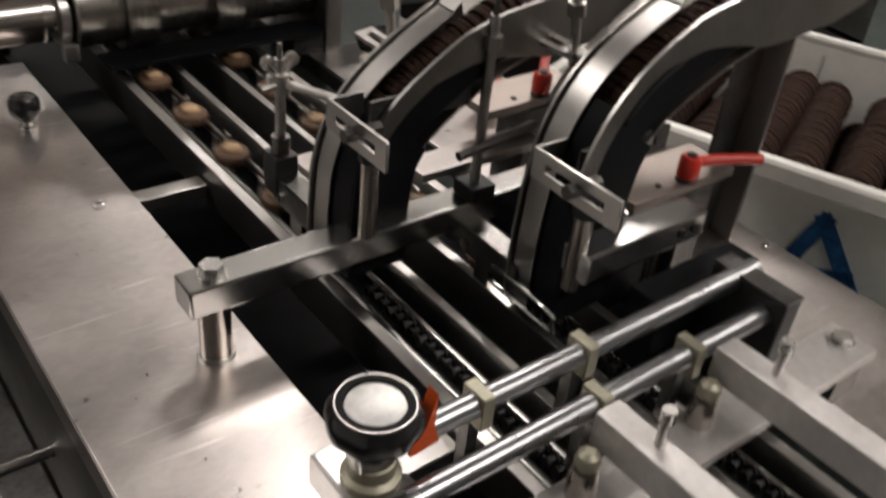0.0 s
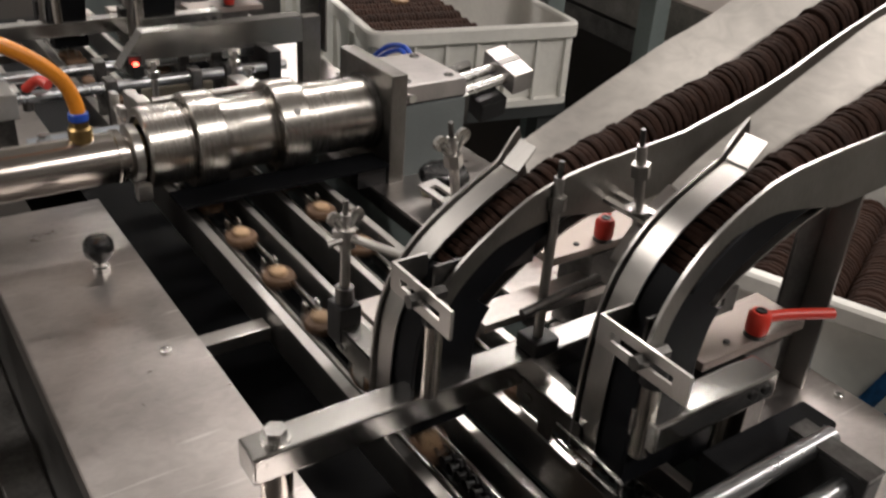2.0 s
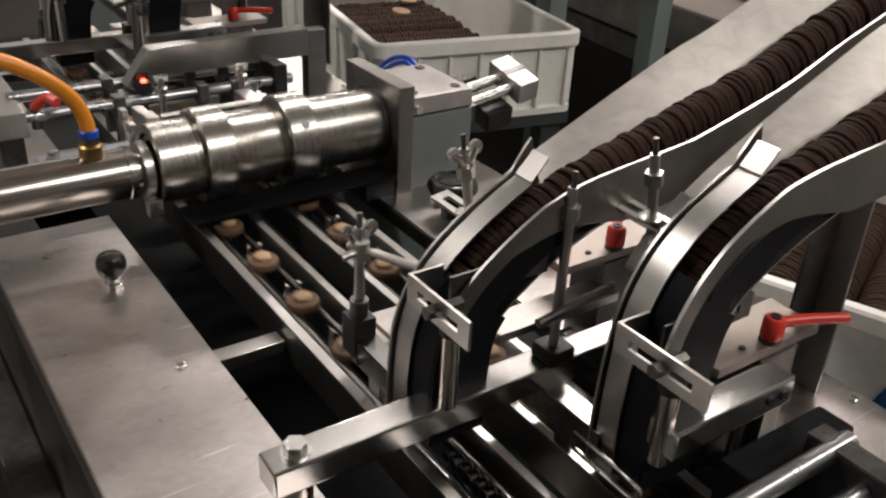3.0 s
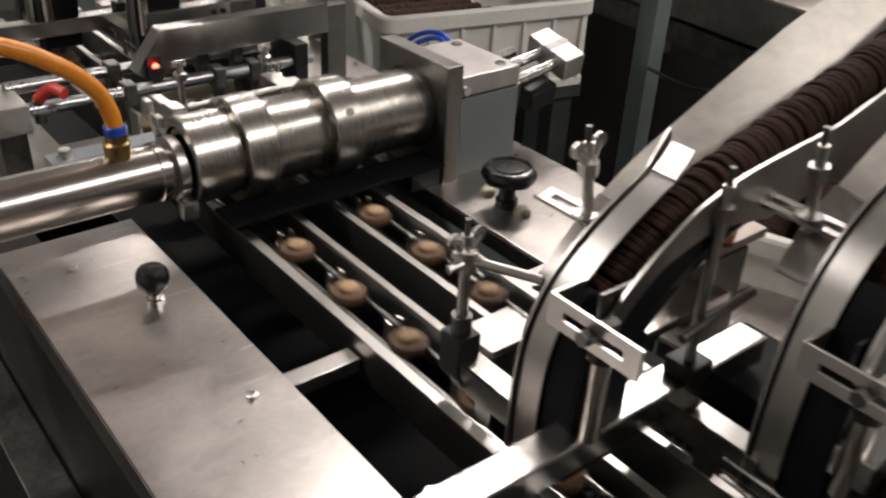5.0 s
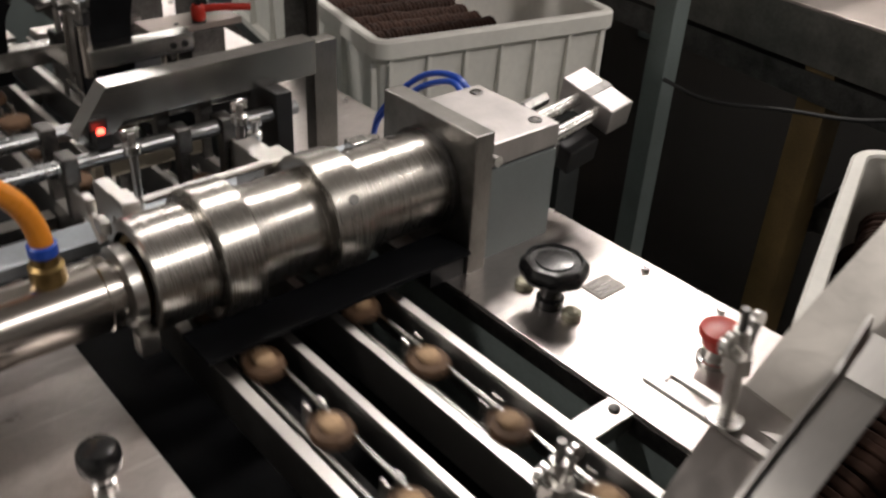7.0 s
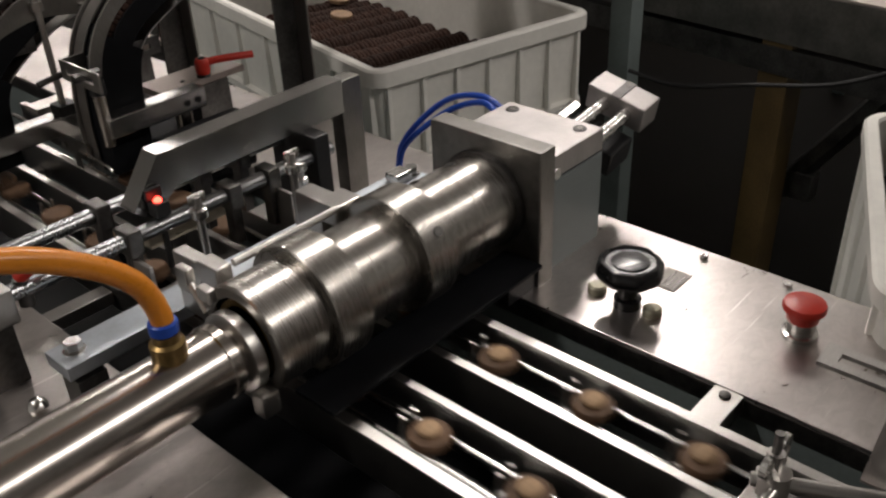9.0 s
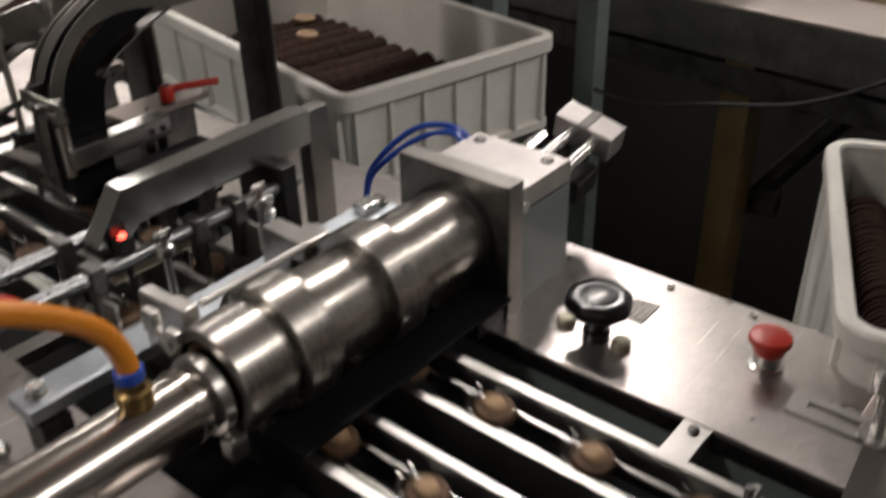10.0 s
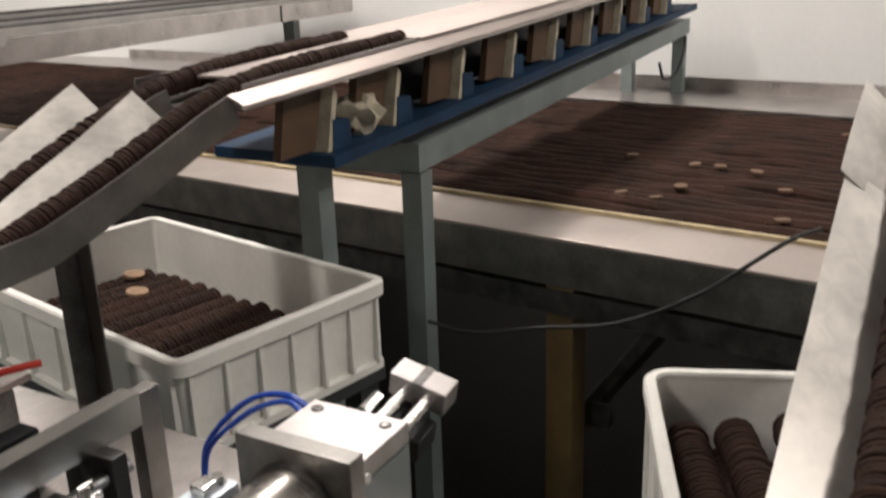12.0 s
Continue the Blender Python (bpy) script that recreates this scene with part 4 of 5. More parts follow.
def far_end():
    for y, z in ((0.497, 0.985), (0.452, 0.975)):
        solo("guide_shaft", rod(B(), (-0.02, y, z), (0.325, y, z), 0.0072, seg=24), SHAFT, "polished round steel guide shaft", "shaft", "guide shafts")
        for x in (0.095, 0.2, 0.245):
            t = thing("shaft_clamp", "small steel clamp on the guide shaft", "clamp", "shaft clamps")
            part("body", box(B(), x - 0.007, x + 0.007, y - 0.011, y + 0.011, z - 0.014, z + 0.0105, 0.002), DARKSTEEL, t)
            part("finger", box(B(), x - 0.005, x + 0.005, y - 0.007, y + 0.005, 0.925, z - 0.014), DARKSTEEL, t)
    t = thing("shaft_block", "black steel end block holding two shafts", "block", "shaft blocks")
    part("block", box(B(), 0.297, 0.315, 0.44, 0.51, 0.9, 0.998, 0.002), BLACK, t)
    t = thing("sensor_arch", "angled flat steel arch over the lanes with a leg", "arch")
    part("beam", prism(B(), [(0.110, 0.989), (0.1425, 1.0325), (0.358, 1.0345), (0.358, 0.999), (0.155, 0.998), (0.128, 0.976)], "y", 0.463, 0.486), GROUND, t)
    part("leg", box(B(), 0.3582, 0.386, 0.4655, 0.4835, ZC, 1.031, 0.001), SIDE, t, "dull flat steel leg")
    t = thing("photo_sensor", "dark optical sensor with a lit red lamp", "sensor")
    part("body", box(B(), 0.122, 0.136, 0.4465, 0.4615, 0.9835, 0.997, 0.0015), BLACK, t)
    # added black box that keeps the lamp's reflection off the arch
    part("glow_block", box(B(), 0.121, 0.137, 0.4578, 0.4617, 0.997, 1.0075, 0.001), BLACK, t)
    part("cable_end", rod(B(), (0.129, 0.454, 0.93), (0.129, 0.4535, 0.9835), 0.003, seg=12), RUBBER, t)
    part("lamp", lathe(B(), [(0.0035, 0), (0.0035, 0.002), (0.002, 0.0035)], Matrix.Translation((0.1286, 0.453, 0.997)), 14), GLOW, t, "lit red indicator lamp")
    for x, y, z in ((0.132, 0.396, 1.018), (0.232, 0.395, 1.02), (0.262, 0.425, 0.985)):
        t = thing("adjusting_screw", "thin steel adjusting screw with a collar", "screw", "adjusting screws")
        part("shaft", rod(B(), (x, y, 0.91), (x, y, z), 0.0038, seg=14), STEEL, t)
        part("collar", lathe(B(), [(0.004, 0), (0.0075, 0.002), (0.0075, 0.009), (0.004, 0.011)], Matrix.Translation((x, y, z - 0.02)), 18), SCREWM, t)
        w = box(B(), x - 0.008, x + 0.008, y - 0.002, y + 0.002, z - 0.006, z + 0.003, 0.0015)
        part("wing", w, SCREWM, t)
    t = thing("strap_bar", "flat zinc-plated bar across the lanes behind the drum", "bar")
    part("bar", box(B(), -0.016, 0.384, 0.370, 0.404, 0.933, 0.945, 0.001), ZINC, t)
    for x in (0.0, 0.374):
        hexbolt(t, (x, 0.387, 0.945), 0.007, 0.009)
        part("foot", box(B(), x - 0.012, x + 0.012, 0.368, 0.394, ZC, 0.93), DARKSTEEL, t)
    part("connector", box(B(), 0.346, 0.368, 0.380, 0.398, 0.9452, 0.955, 0.002), SCREWM, t)
    t = thing("backing_strip", "cream coloured nylon strip below the guide shafts", "strip")
    part("strip", box(B(), 0.128, 0.236, 0.484, 0.4955, 0.936, 0.953, 0.001), CREAMBAR, t)
    part("foot", box(B(), 0.15, 0.165, 0.4845, 0.495, 0.9152, 0.936), DARKSTEEL, t)
    t = thing("lane_bracket", "bent grey steel bracket beside the strap bar", "bracket", "lane brackets")
    part("arm", box(B(), 0.245, 0.315, 0.405, 0.42, 0.934, 0.94, 0.001), STEEL, t)
    part("upright", box(B(), 0.245, 0.249, 0.4205, 0.45, 0.915, 0.965, 0.001), STEEL, t)
    t = thing("lane_bracket", "bent grey steel bracket beside the strap bar", "bracket", "lane brackets")
    part("arm", box(B(), 0.09, 0.128, 0.4045, 0.42, 0.93, 0.937, 0.001), STEEL, t)
    part("upright", box(B(), 0.09, 0.094, 0.4205, 0.45, 0.915, 0.96, 0.001), STEEL, t)
    t = thing("scraper_rod", "thin steel scraper rod along the drum", "rod")
    part("rod", rod(B(), (0.10, 0.3075, 1.005), (0.205, 0.3075, 1.005), 0.0032), STEEL, t)
    part("end_block", box(B(), 0.205, 0.235, 0.31, 0.335, 0.985, 1.004, 0.002), STEEL, t)
    part("end_block", box(B(), 0.085, 0.1, 0.31, 0.335, 0.985, 1.004, 0.002), STEEL, t)
    part("riser", box(B(), 0.21, 0.23, 0.3355, 0.369, 0.945, 1.0, 0.002), STEEL, t)
    part("riser", box(B(), 0.086, 0.099, 0.3355, 0.369, 0.945, 1.0, 0.002), STEEL, t)
    t = thing("plate_bolt", "round headed bolt in the steel cover", "bolt", "cover bolts")
    part("head", lathe(B(), [(0.0075, 0), (0.0085, 0.004), (0.006, 0.009), (0.003, 0.011)], Matrix.Translation((-0.033, 0.403, ZC)), 18), SCREWM, t)
    t = thing("clamping_lever", "red plastic clamping lever on a steel screw", "lever", "red clamping levers")
    part("arm", tube(B(), [(0.0, 0.452, 0.985), (0.012, 0.44, 0.998), (0.02, 0.425, 0.996)], 0.006, 12), RED, t)
    part("screw", rod(B(), (0.0, 0.452, 0.96), (0.0, 0.452, 0.984), 0.006), DARKSTEEL, t)


far_end()


def far_knob():
    t = thing("knob_block", "dull steel block under the far hand knob", "block", "knob blocks")
    part("block", box(B(), -0.05, -0.012, 0.44, 0.51, 0.955, 0.985, 0.002), STEEL, t)
    part("foot", box(B(), -0.045, -0.018, 0.445, 0.505, ZC, 0.955), DARKSTEEL, t)
    dial_knob(-0.03, 0.60, ZC, 0.0255, 0.09, "large black ribbed hand knob with a bright face", ALU)


far_knob()
near_end()


# ---- crates ----
def rounded(lx, ly, r, d, n=6):
    """Outline of a rectangle with round corners, d outside its edges."""
    out = []
    for cx, cy, a0 in ((lx - r, ly - r, 0), (r, ly - r, 90), (r, r, 180), (lx - r, r, 270)):
        for k in range(n + 1):
            a = radians(a0 + 90 * k / n)
            out.append((cx + (r + d) * math.cos(a), cy + (r + d) * math.sin(a)))
    return out


def loft(lx, ly, r, section, closed=True):
    """A ring-shaped wall: the section (d, z) carried round the rounded rectangle."""
    b = B()
    rings = [[b.verts.new((x, y, z)) for x, y in rounded(lx, ly, r, d)] for d, z in section]
    pairs = list(zip(rings, rings[1:])) + ([(rings[-1], rings[0])] if closed else [])
    for p, q in pairs:
        for i in range(len(p)):
            j = (i + 1) % len(p)
            b.faces.new((p[i], p[j], q[j], q[i]))
    return b


def crate(m, lx, ly, h, label, ribs=6, taper=0.006, rim=0.026, r=0.016):
    t = thing("crate", label, "crate", "white plastic crates")
    t.matrix_basis = m
    shell = part("shell", loft(lx, ly, r, [(-taper, 0.0), (0, h - 0.004), (-0.005, h - 0.004), (-0.005 - taper, 0.0)]), CRATE, t)
    part("rim", loft(lx, ly, r, [(-0.001, h - rim), (0.008, h - rim), (0.0095, h - rim + 0.002), (0.0095, h - 0.003), (0.0065, h), (-0.004, h), (-0.006, h - 0.003), (-0.0055, h - 0.008)]), CRATE, t, "rounded crate rim")
    part("foot_band", loft(lx, ly, r, [(-taper, 0.0), (0.004, 0.0), (0.004, 0.012), (-taper, 0.014)]), CRATE, t)
    part("base", box(B(), 0.012, lx - 0.012, 0.012, ly - 0.012, 0.0005, 0.008), CRATE, t)
    for k in range(ribs + 1):
        x = r + (lx - 2 * r) * k / ribs
        for y0, y1 in ((-0.005, 0.005), (ly - 0.005, ly + 0.005)):
            part("rib", box(B(), x - 0.003, x + 0.003, y0, y1, 0.013, h - rim, 0.001), CRATE, shell)
    for k in range(ribs + 1):
        y = r + (ly - 2 * r) * k / ribs
        for x0, x1 in ((-0.005, 0.005), (lx - 0.005, lx + 0.005)):
            part("rib", box(B(), x0, x1, y - 0.003, y + 0.003, 0.013, h - rim, 0.001), CRATE, shell)
    return t


def biscuit_roll(n, r, step, bend=0.0):
    """A roll of biscuits on edge as one mesh along x, every biscuit with its own rim."""
    b = B()
    seg = 14
    rings = []
    for i in range(n):
        rr = r * random.uniform(0.965, 1.03)
        oy, oz = random.uniform(-1, 1) * r * 0.05, random.uniform(-1, 1) * r * 0.05
        for f, k in ((0.06, 0.93), (0.3, 1.0), (0.7, 1.0), (0.94, 0.93)):
            x = (i + f) * step
            rings.append([b.verts.new((x, oy + rr * k * math.cos(2 * math.pi * j / seg), oz + rr * k * math.sin(2 * math.pi * j / seg))) for j in range(seg)])
    for p, q in zip(rings, rings[1:]):
        for j in range(seg):
            b.faces.new((p[j], q[j], q[(j + 1) % seg], p[(j + 1) % seg]))
    b.faces.new(rings[0])
    b.faces.new(rings[-1][::-1])
    return b


CR1 = pose(0.572, 0.638, 0.790, 0, 0, -11.5)
CR2 = pose(0.43, -0.06, 0.675, 0, 0, 21)
crate1 = crate(CR1, 0.385, 0.645, 0.152, "white ribbed plastic crate of dark biscuit rolls", 6, 0.007)
crate2 = crate(CR2 @ pose(0, -0.62, 0), 0.37, 0.62, 0.28, "white plastic crate heaped with dark biscuit rolls", 3, 0.0, 0.02, 0.026)


def crate_rolls():
    me = mesh_of("biscuit_roll", biscuit_roll(37, 0.0205, 0.0078), CHOC)
    k = 0
    for i in range(13):
        ob = tagged(new("biscuit_roll", me), "roll of dark cocoa biscuits lying in the crate", "biscuit roll", "rolls in the ribbed crate")
        ob.matrix_basis = CR1 @ pose(0.022 + random.uniform(-0.003, 0.003), 0.045 + i * 0.0425, 0.060 + random.uniform(-0.004, 0.006), random.uniform(0, 360), 0, random.uniform(-1, 1))
    cookie = biscuit_mesh("loose_biscuit", 0.02, 0.0066, TAN)
    for x, y in ((0.26, 0.53), (0.21, 0.44)):
        ob = tagged(new("loose_biscuit", cookie), "single pale biscuit lying on the rolls", "biscuit", "loose biscuits")
        ob.matrix_basis = CR1 @ pose(x, y, 0.0865, 6, 4, 0)
    me2 = mesh_of("biscuit_roll", biscuit_roll(39, 0.0235, 0.0078), CHOC)
    for lay in range(2):
        for i in range(11 - lay):
            ob = tagged(new("biscuit_roll", me2), "roll of dark cocoa biscuits heaped in the crate", "biscuit roll", "rolls in the heaped crate")
            ob.matrix_basis = CR2 @ pose(0.03 + random.uniform(-0.006, 0.006), -0.027 - 0.051 * i - 0.026 * lay, 0.176 + 0.042 * lay + random.uniform(-0.004, 0.006), random.uniform(0, 360), random.uniform(-2, 2), random.uniform(-3, 3))
    # lower fill under the rolls
    for m, a in ((CR1, (0.02, 0.32, 0.02, 0.62, 0.009, 0.042)), (CR2, (0.014, 0.356, -0.606, -0.014, 0.009, 0.16))):
        ob = solo("packed_biscuits", box(B(), *a), CHOCFAR, "packed lower layers of dark biscuit rolls", "biscuits", kind="stuff")
        ob.matrix_basis = m


crate_rolls()


def blue_mark():
    b = B()
    for p, q in (((0, 0), (0.026, 0.07)), ((0.026, 0.07), (0.066, 0.012)), ((0.004, 0.006), (0.06, 0.02))):
        d = Vector((q[0] - p[0], q[1] - p[1])).normalized() * 0.0075
        n = Vector((-d.y, d.x))
        prism(b, [(p[0] - d.x - n.x, p[1] - d.y - n.y), (q[0] + d.x - n.x, q[1] + d.y - n.y), (q[0] + d.x + n.x, q[1] + d.y + n.y), (p[0] - d.x + n.x, p[1] - d.y + n.y)], "y", -0.0015, 0.0)
    ob = part("painted_mark", b, BLUEPAINT, crate2, "rough blue painted triangle mark")
    ob.matrix_basis = Matrix.Translation((-0.0005, 0.345, 0.166)) @ Matrix.Rotation(radians(-90), 4, "Z")


blue_mark()


def crate_stand(m, lx, ly, h):
    t = thing("crate_stand", "dark painted steel stand under the crate", "stand", "crate stands")
    t.matrix_basis = m
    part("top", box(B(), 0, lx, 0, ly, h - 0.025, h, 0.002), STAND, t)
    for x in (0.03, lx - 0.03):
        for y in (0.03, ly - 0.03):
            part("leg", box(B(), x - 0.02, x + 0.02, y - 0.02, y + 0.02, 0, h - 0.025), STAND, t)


crate_stand(pose(0.572, 0.638, 0, 0, 0, -11.5), 0.385, 0.645, 0.790)
crate_stand(pose(0.43, -0.06, 0, 0, 0, 21) @ pose(0, -0.62, 0), 0.37, 0.62, 0.675)


# ---- cooling conveyor and feed table ----
LOOSE = [(1.70, 0.404), (1.683, 0.322), (1.80, 0.297), (2.086, 0.497), (2.03, 0.321), (2.03, 0.259), (2.0, 0.167), (1.842, 0.079), (1.604, 0.048), (2.54, 0.02)]
CV = pose(1.33, 0.0, 0, 0, 0, -7.0)


def conveyor():
    t = thing("cooling_conveyor", "wide stainless cooling conveyor with a biscuit-laden belt", "conveyor")
    t.matrix_basis = CV
    part("side_rail", box(B(), 0.0, 0.20, -2.5, 5.25, 0.893, 0.90, 0.002), SIDERAIL, t)
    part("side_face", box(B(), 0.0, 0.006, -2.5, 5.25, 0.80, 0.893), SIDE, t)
    part("side_rail", box(B(), 1.55, 1.9, -2.5, 5.25, 0.893, 0.91, 0.002), PLATE, t)
    part("far_edge", box(B(), 1.9, 1.93, -2.5, 5.25, 0.80, 0.96), PLATE, t)
    part("lip", box(B(), 0.185, 0.20, -2.5, 5.25, 0.90, 0.908), BELTEDGE, t, "yellowish belt edge strip")
    part("belt", box(B(), 0.2, 1.55, -2.5, 5.25, 0.84, 0.868), BLACK, t)
    for y in (-1.0, 0.43, 2.4):
        for x in (0.035, 1.7):
            part("leg", box(B(), x - 0.03, x + 0.03, y - 0.03, y + 0.03, 0, 0.84), YELLOW if y == 0.43 and x < 1 else GREENGREY, t)
    part("lower_rail", box(B(), 0.0, 0.05, -2.5, 5.25, 0.74, 0.79), DARKSTEEL, t)


conveyor()


def belt_biscuits():
    for r in range(26):
        x = 0.24 + r * 0.05
        verts, faces = [], []
        n = 2000
        for i in range(n):
            y = -1.2 + i * 0.0031
            lump = noise.noise((r * 0.37, y * 2.2, 0)) * 0.012 + noise.noise((r * 3.1, y * 6, 0)) * 0.009
            zc = 0.889 + lump
            xo = x + noise.noise((r * 1.7, y * 3, 5)) * 0.011
            rr = (0.0245 if i % 2 else 0.0232) + random.uniform(-0.0006, 0.0006)
            for k in range(6):
                a = math.pi * k / 5
                verts.append((xo + rr * math.cos(a), y, zc + rr * math.sin(a)))
        for i in range(n - 1):
            for k in range(5):
                q = i * 6 + k
                faces.append((q, q + 1, q + 7, q + 6))
        me = bpy.data.meshes.new("biscuit_row")
        me.from_pydata(verts, [], faces)
        me.materials.append(CHOCFAR)
        ob = tagged(new("biscuit_row", me), "uneven row of dark cocoa biscuits on the cooling belt", "biscuits", "rows on the cooling belt", kind="stuff")
        ob.matrix_basis = CV
    cookie = biscuit_mesh("loose_biscuit", 0.0155, 0.0055, BROWN)
    for x, y in LOOSE:
        o = tagged(new("loose_biscuit", cookie), "single brown biscuit lying flat on the belt rows", "biscuit", "loose biscuits")
        o.matrix_basis = pose(x, y, 0.919, random.uniform(-8, 8), random.uniform(-8, 8), 0)


belt_biscuits()


def feed_table():
    t = thing("feed_table", "steel channel table feeding biscuits to the chutes on a blue tray", "table")
    x0, x1 = 0.77, 3.3
    up = math.tan(radians(2.4))

    def slab(xa, xb, ya, yb, z, h):
        """A slab that rises along x; z is its top at x = 0.77."""
        za, zb = z + (xa - x0) * up, z + (xb - x0) * up
        return prism(B(), [(xa, za - h), (xb, zb - h), (xb, zb), (xa, za)], "y", ya, yb)

    for a, b in ((0.724, 0.781), (0.839, 0.856)):
        part("top_sheet", slab(x0 + 0.05, x1, a, b, 1.272, 0.004), RAILSHEET, t)
    part("channel_floor", slab(x0, x1, 0.655, 0.856, 1.238, 0.004), PLATE, t)
    part("back_sheet", slab(x0, x1, 0.8565, 0.859, 1.272, 0.06), PLATE, t)
    part("side_sheet", slab(x0, x1, 0.652, 0.6545, 1.272, 0.03), PLATE, t)
    b = B()
    rows = []
    for x in (0.725, x1):
        z = 1.251 + (x - 0.725) * up
        rows.append([b.verts.new(p) for p in ((x, 0.614, z), (x, 0.642, z + 0.013), (x, 0.642, z + 0.010), (x, 0.614, z - 0.003))])
    for k in range(4):
        b.faces.new((rows[0][k], rows[1][k], rows[1][(k + 1) % 4], rows[0][(k + 1) % 4]))
    b.faces.new(rows[0])
    b.faces.new(rows[1][::-1])
    part("side_lip", b, RAILSHEET, t, "sloping steel lip tinted with a pinkish reflection")
    part("cover_sheet", slab(1.25, x1, 0.6425, 0.7238, 1.2722, 0.004), RAILSHEET, t)
    part("cover_sheet", slab(1.22, x1, 0.7812, 0.8388, 1.2722, 0.004), RAILSHEET, t)
    part("tray", slab(0.95, x1, 0.636, 0.885, 1.128, 0.02), TRAYBLUE, t, "dark blue painted tray")
    # black sheet put where the space under the table lies in shade
    part("under_table_shade", slab(1.16, x1, 0.735, 0.745, 1.262, 0.13), BLACK, t, "black sheet standing in for the dark space behind the supports")
    for k in range(9):
        x = 0.865 if k == 0 else 1.065 + (k - 1) * 0.255
        z = 1.128 + (x - x0) * up
        w = prism(B(), [(x, z + 0.01), (x + 0.09, z + 0.01), (x + 0.115, z + 0.105), (x + 0.02, z + 0.105)], "y", 0.675, 0.69)
        part("wedge_board", w, WOOD, t, "plywood support board darkened for the shadow under the table")
        part("board_edge", prism(B(), [(x + 0.101, z), (x + 0.112, z), (x + 0.138, z + 0.095), (x + 0.127, z + 0.105)], "y", 0.66, 0.695), PAPER, t)
        part("blue_foot", prism(B(), [(x + 0.115, z), (x + 0.17, z), (x + 0.165, z + 0.05), (x + 0.12, z + 0.055)], "y", 0.658, 0.73), TRAYBLUE, t)
    part("beam", slab(1.255, x1, 0.66, 0.71, 1.075, 0.055), GREENGREY, t)
    part("cross_beam", box(B(), 1.265, 1.305, 0.7105, 0.9, 1.03, 1.085), GREENGREY, t)
    for x, y, h in ((1.052, 0.755, 1.118), (1.285, 0.685, 1.035), (3.26, 0.685, 1.12), (3.26, 0.88, 1.12)):
        part("leg", box(B(), x - 0.022, x + 0.022, y - 0.022, y + 0.022, 0, h), GREENGREY, t)


feed_table()


def crumpled_bag():
    b = bmesh.new()
    bmesh.ops.create_icosphere(b, subdivisions=3, radius=0.045)
    for v in b.verts:
        v.co *= 1 + 0.5 * noise.noise(v.co * 40)
        v.co.z *= 0.8
    ob = solo("crumpled_bag", b, PAPER, "crumpled yellowish plastic bag on the blue tray", "bag")
    ob.matrix_basis = pose(1.105, 0.70, 1.178)


crumpled_bag()


def upper_channel():
    t = thing("upper_conveyor", "long bright stainless conveyor channel behind the tables", "conveyor")
    t.matrix_basis = Matrix.Translation((2.94, 2.3, 0)) @ Matrix.Rotation(radians(9), 4, "Z") @ Matrix.Translation((-2.94, -2.3, 0))
    part("side", box(B(), 0.4, 3.66, 2.3, 2.305, 1.185, 1.255), PLATE, t)
    part("bed", box(B(), 0.4, 3.66, 2.306, 3.1, 1.235, 1.25), PLATE, t)
    for k, y in enumerate((2.36, 2.43, 2.5, 2.6, 2.72, 2.86)):
        part("rib", box(B(), 0.4, 3.66, y, y + (0.045 if k % 2 else 0.02), 1.2505, 1.275 + 0.004 * k), DARKSTEEL if k % 2 else STEEL, t)
    part("top_fold", box(B(), 0.4, 3.66, 2.2985, 2.318, 1.2555, 1.2585), SCREWM, t, "bright folded edge")
    part("joint", box(B(), 2.94, 2.946, 2.296, 2.2995, 1.185, 1.255), DARKSTEEL, t)
    for x in (0.6, 3.62):
        part("leg", box(B(), x - 0.03, x + 0.03, 2.6, 2.66, 0, 1.235), GREENGREY, t)


upper_channel()


def cable():
    b = tube(B(), [(1.33, -0.05, 0.99), (1.315, 0.0, 0.965), (1.31, 0.135, 0.855), (1.31, 0.28, 0.775), (1.30, 0.435, 0.742), (1.27, 0.56, 0.722), (1.255, 0.655, 0.735)], 0.004, 8)
    solo("power_cable", b, RUBBER, "thin black cable sagging below the conveyor edge", "cable")
    b = tube(B(), [(3.24, 0.66, 1.12), (3.2, 0.655, 1.06), (3.1, 0.655, 1.0), (2.95, 0.655, 1.0), (2.9, 0.66, 1.06)], 0.005, 8)
    solo("power_cable", b, RUBBER, "thin black cable looped under the table beam", "cable")


cable()


def brace():
    t = thing("floor_brace", "slanted rusty steel brace under the conveyor", "brace")
    part("bar", rod(B(), (1.42, 0.18, 0.80), (1.5, 0.42, 0.45), 0.022, seg=6), DARKSTEEL, t)
    part("joint", box(B(), 1.46, 1.5, 0.34, 0.39, 0.46, 0.52, 0.003), DARKSTEEL, t)


brace()


# ---- things that move ----
PITCH, SPEED = 0.088, 0.2892
COOKIE = mesh_of("moving_biscuit", lathe(B(), [(0.011, -0.006), (0.0150, -0.0056), (0.0160, -0.003), (0.0160, 0.0), (0.0150, 0.0022), (0.010, 0.003)], Matrix(), 26), BROWN)
DOLLOP = mesh_of("cream_dollop", lathe(B(), [(0.0068, 0.0), (0.0084, 0.0008), (0.0086, 0.0024), (0.0078, 0.0038), (0.0056, 0.0048), (0.003, 0.0052)], Matrix(), 22), CREAM)


def pusher_mesh():
    b = B()
    for s in (-1, 1):
        rod(b, (s * 0.006, 0, -0.02), (s * 0.006, -0.004, 0.013), 0.0017, seg=8)
    box(b, -0.009, 0.009, -0.006, 0.006, -0.026, -0.02)
    return mesh_of("chain_pusher", b, STEEL)


PUSHER = pusher_mesh()


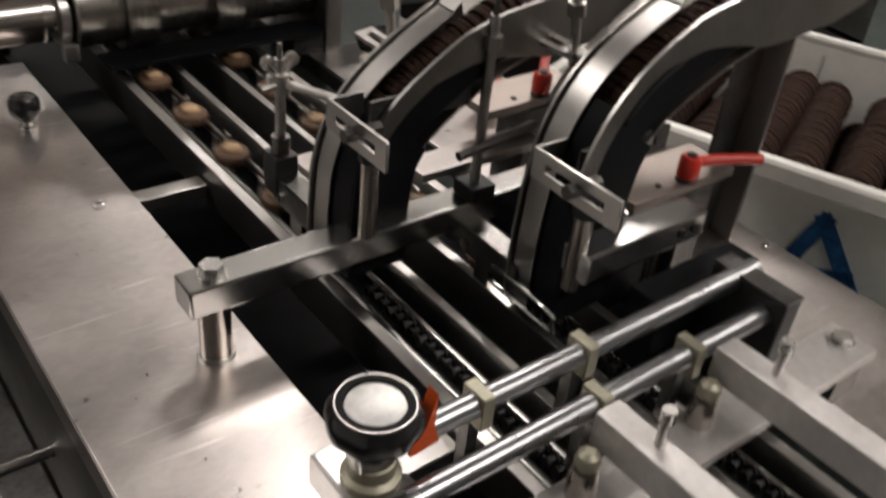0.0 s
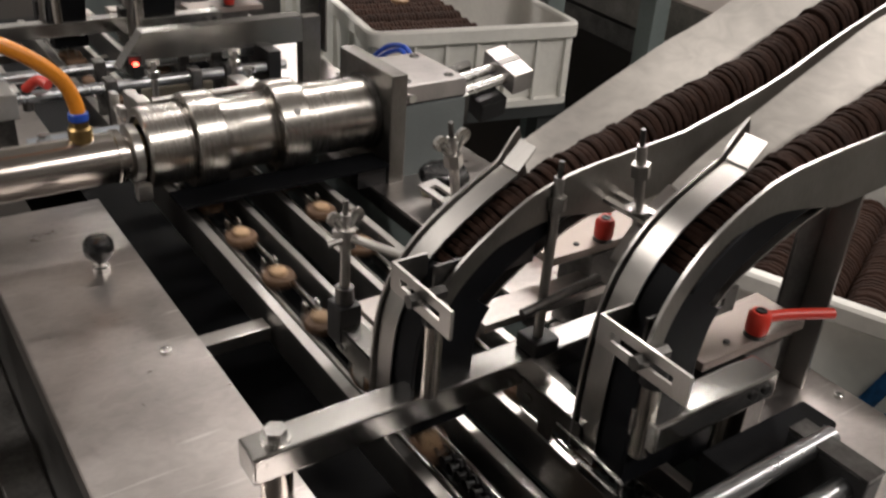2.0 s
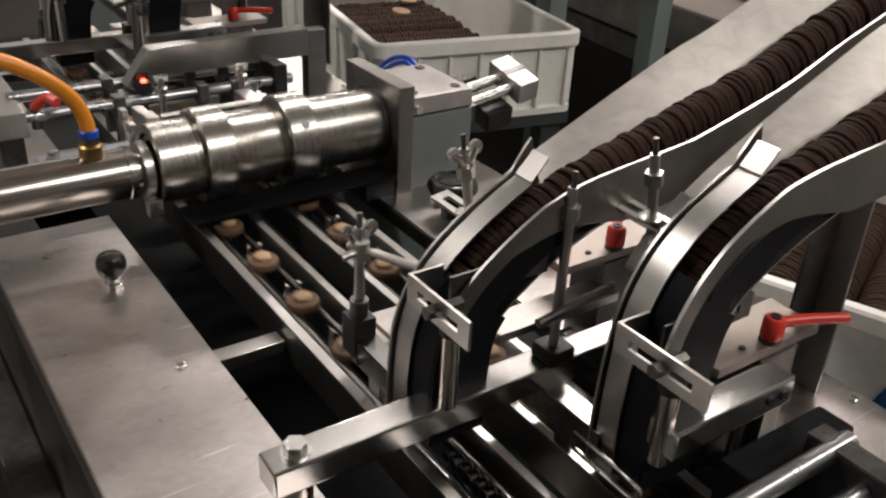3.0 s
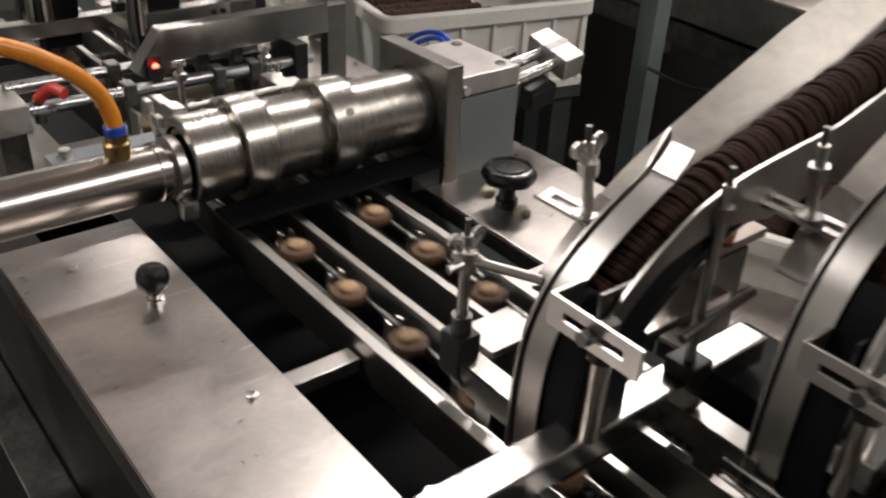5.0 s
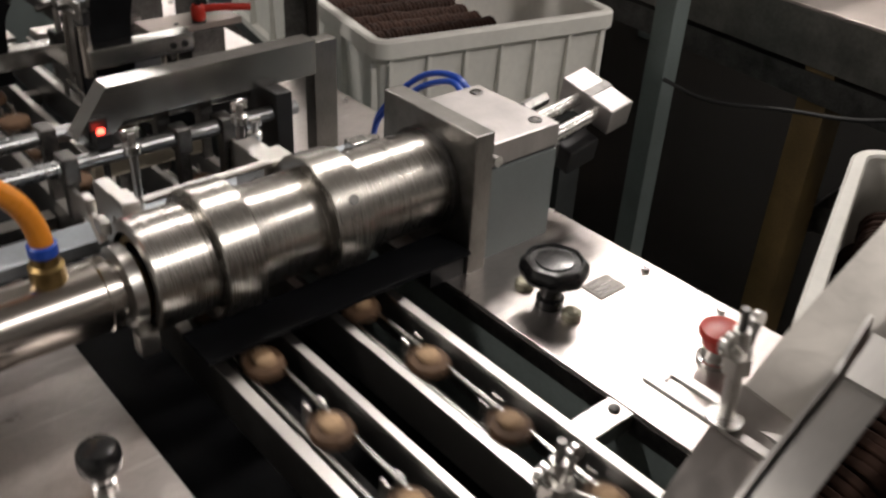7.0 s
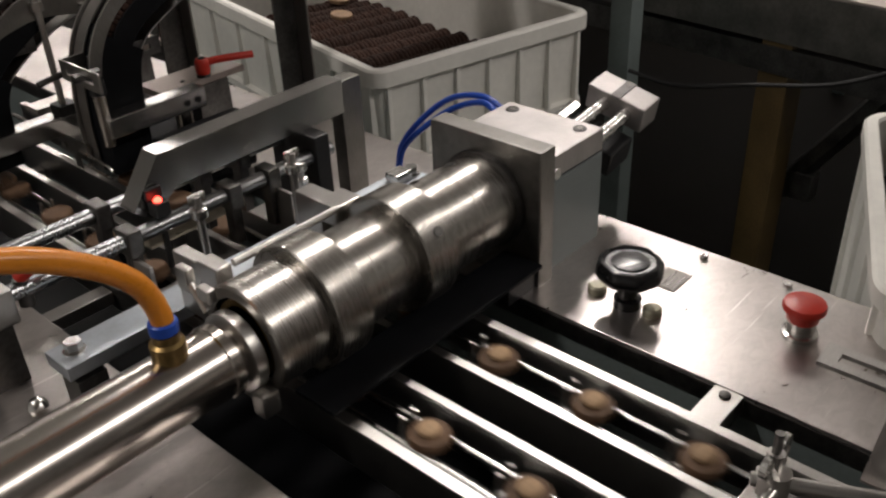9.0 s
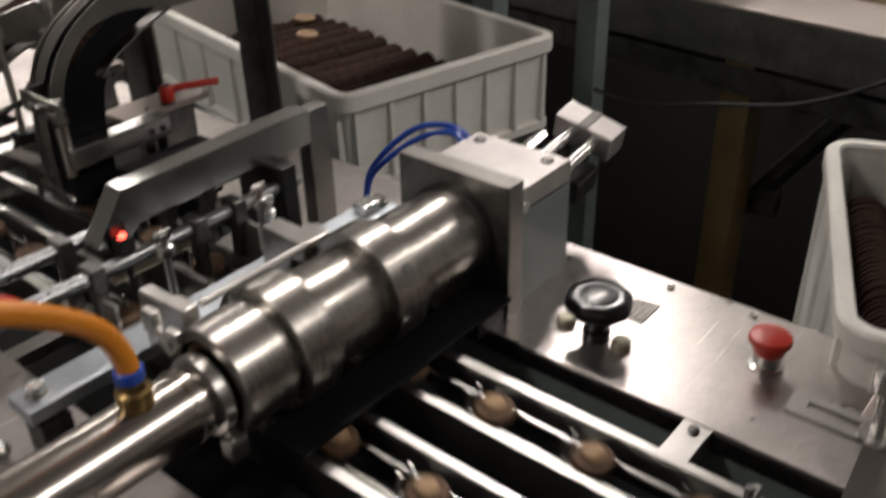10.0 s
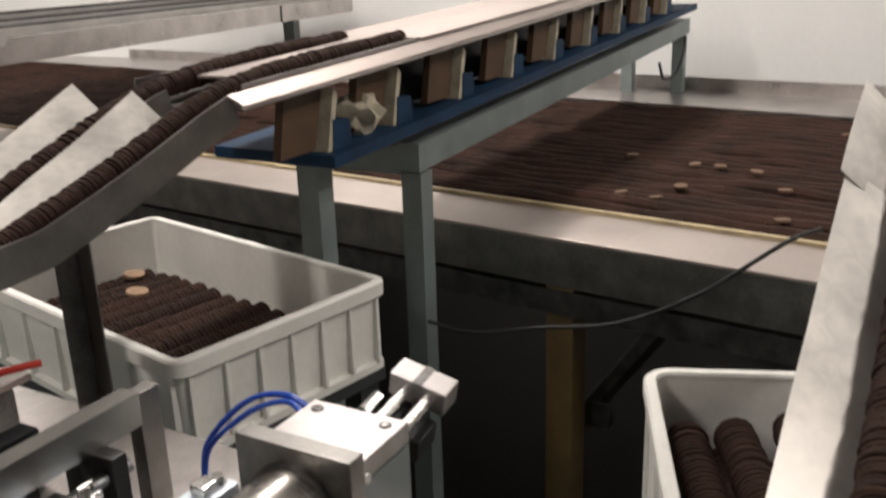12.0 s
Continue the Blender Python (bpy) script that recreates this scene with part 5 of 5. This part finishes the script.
def travel(ob, x, z, ya, yb, at_zero, wait=None):
    """Waits at ya, slides along the lane at the chain's speed, then drops into the trough at yb."""
    def q(t):
        return round(t * 30) / 30
    rest = Matrix.Translation((x, yb - 0.03, 0.815))
    t0, t1 = q((at_zero - ya) / SPEED), q((at_zero - yb) / SPEED)
    pos = lambda t: Matrix.Translation((x, at_zero - SPEED * t, z))  # noqa: E731
    rows = []
    if t0 > 0:
        m0 = pos(t0) if wait is None else Matrix.Translation((x, ya, wait))
        rows.append((0.0, m0))
        if t0 > 0.2:
            rows.append((q(t0 - 0.1), m0))
            rows.append((t0, pos(t0)))
    else:
        rows.append((0.0, pos(0.0)))
    k = max(t0, 0.0) + 0.2
    while k < min(t1, 12.0) - 0.1:
        rows.append((q(k), pos(q(k))))
        k += 0.2
    if t1 < 12.0:
        rows.append((t1, pos(t1)))
        if t1 + 0.2 < 12.0:
            rows.append((q(t1 + 0.2), rest))
        rows.append((12.0, rest))
    else:
        rows.append((12.0, pos(12.0)))
    clean = [rows[0]]
    for r in rows[1:]:
        if r[0] > clean[-1][0] + 0.02:
            clean.append(r)
    walk(ob, clean)


def motions():
    # phase of each lane at t = 2.5 s, from the first station to the second
    for x, phase, ya, yb in ((LANES[0], 0.0865, 0.80, -0.20), (LANES[1], 0.1025, 0.68, -0.30)):
        base = phase + SPEED * 2.5
        first = math.ceil((yb - base) / PITCH)
        last = math.floor((ya + SPEED * 12.0 - base) / PITCH)
        for k in range(first, last + 1):
            s = base + k * PITCH
            ob = tagged(new("moving_biscuit", COOKIE), "brown round biscuit sliding along the lane", "biscuit", "biscuits on the lanes")
            travel(ob, x, 0.9102, ya, yb, s)
            cr = tagged(new("cream_dollop", DOLLOP), "tan cream dollop laid on a moving biscuit", "cream", "cream dollops")
            if s > YD:
                travel(cr, x, 0.9133, YD, yb, s, ZD - 0.02)
            else:
                travel(cr, x, 0.9133, ya, yb, s)
            pu = tagged(new("chain_pusher", PUSHER), "small two-pronged steel pusher on the lane chain", "pusher", "chain pushers")
            travel(pu, x, 0.906, ya + 0.024, yb + 0.024, s + 0.024)


motions()
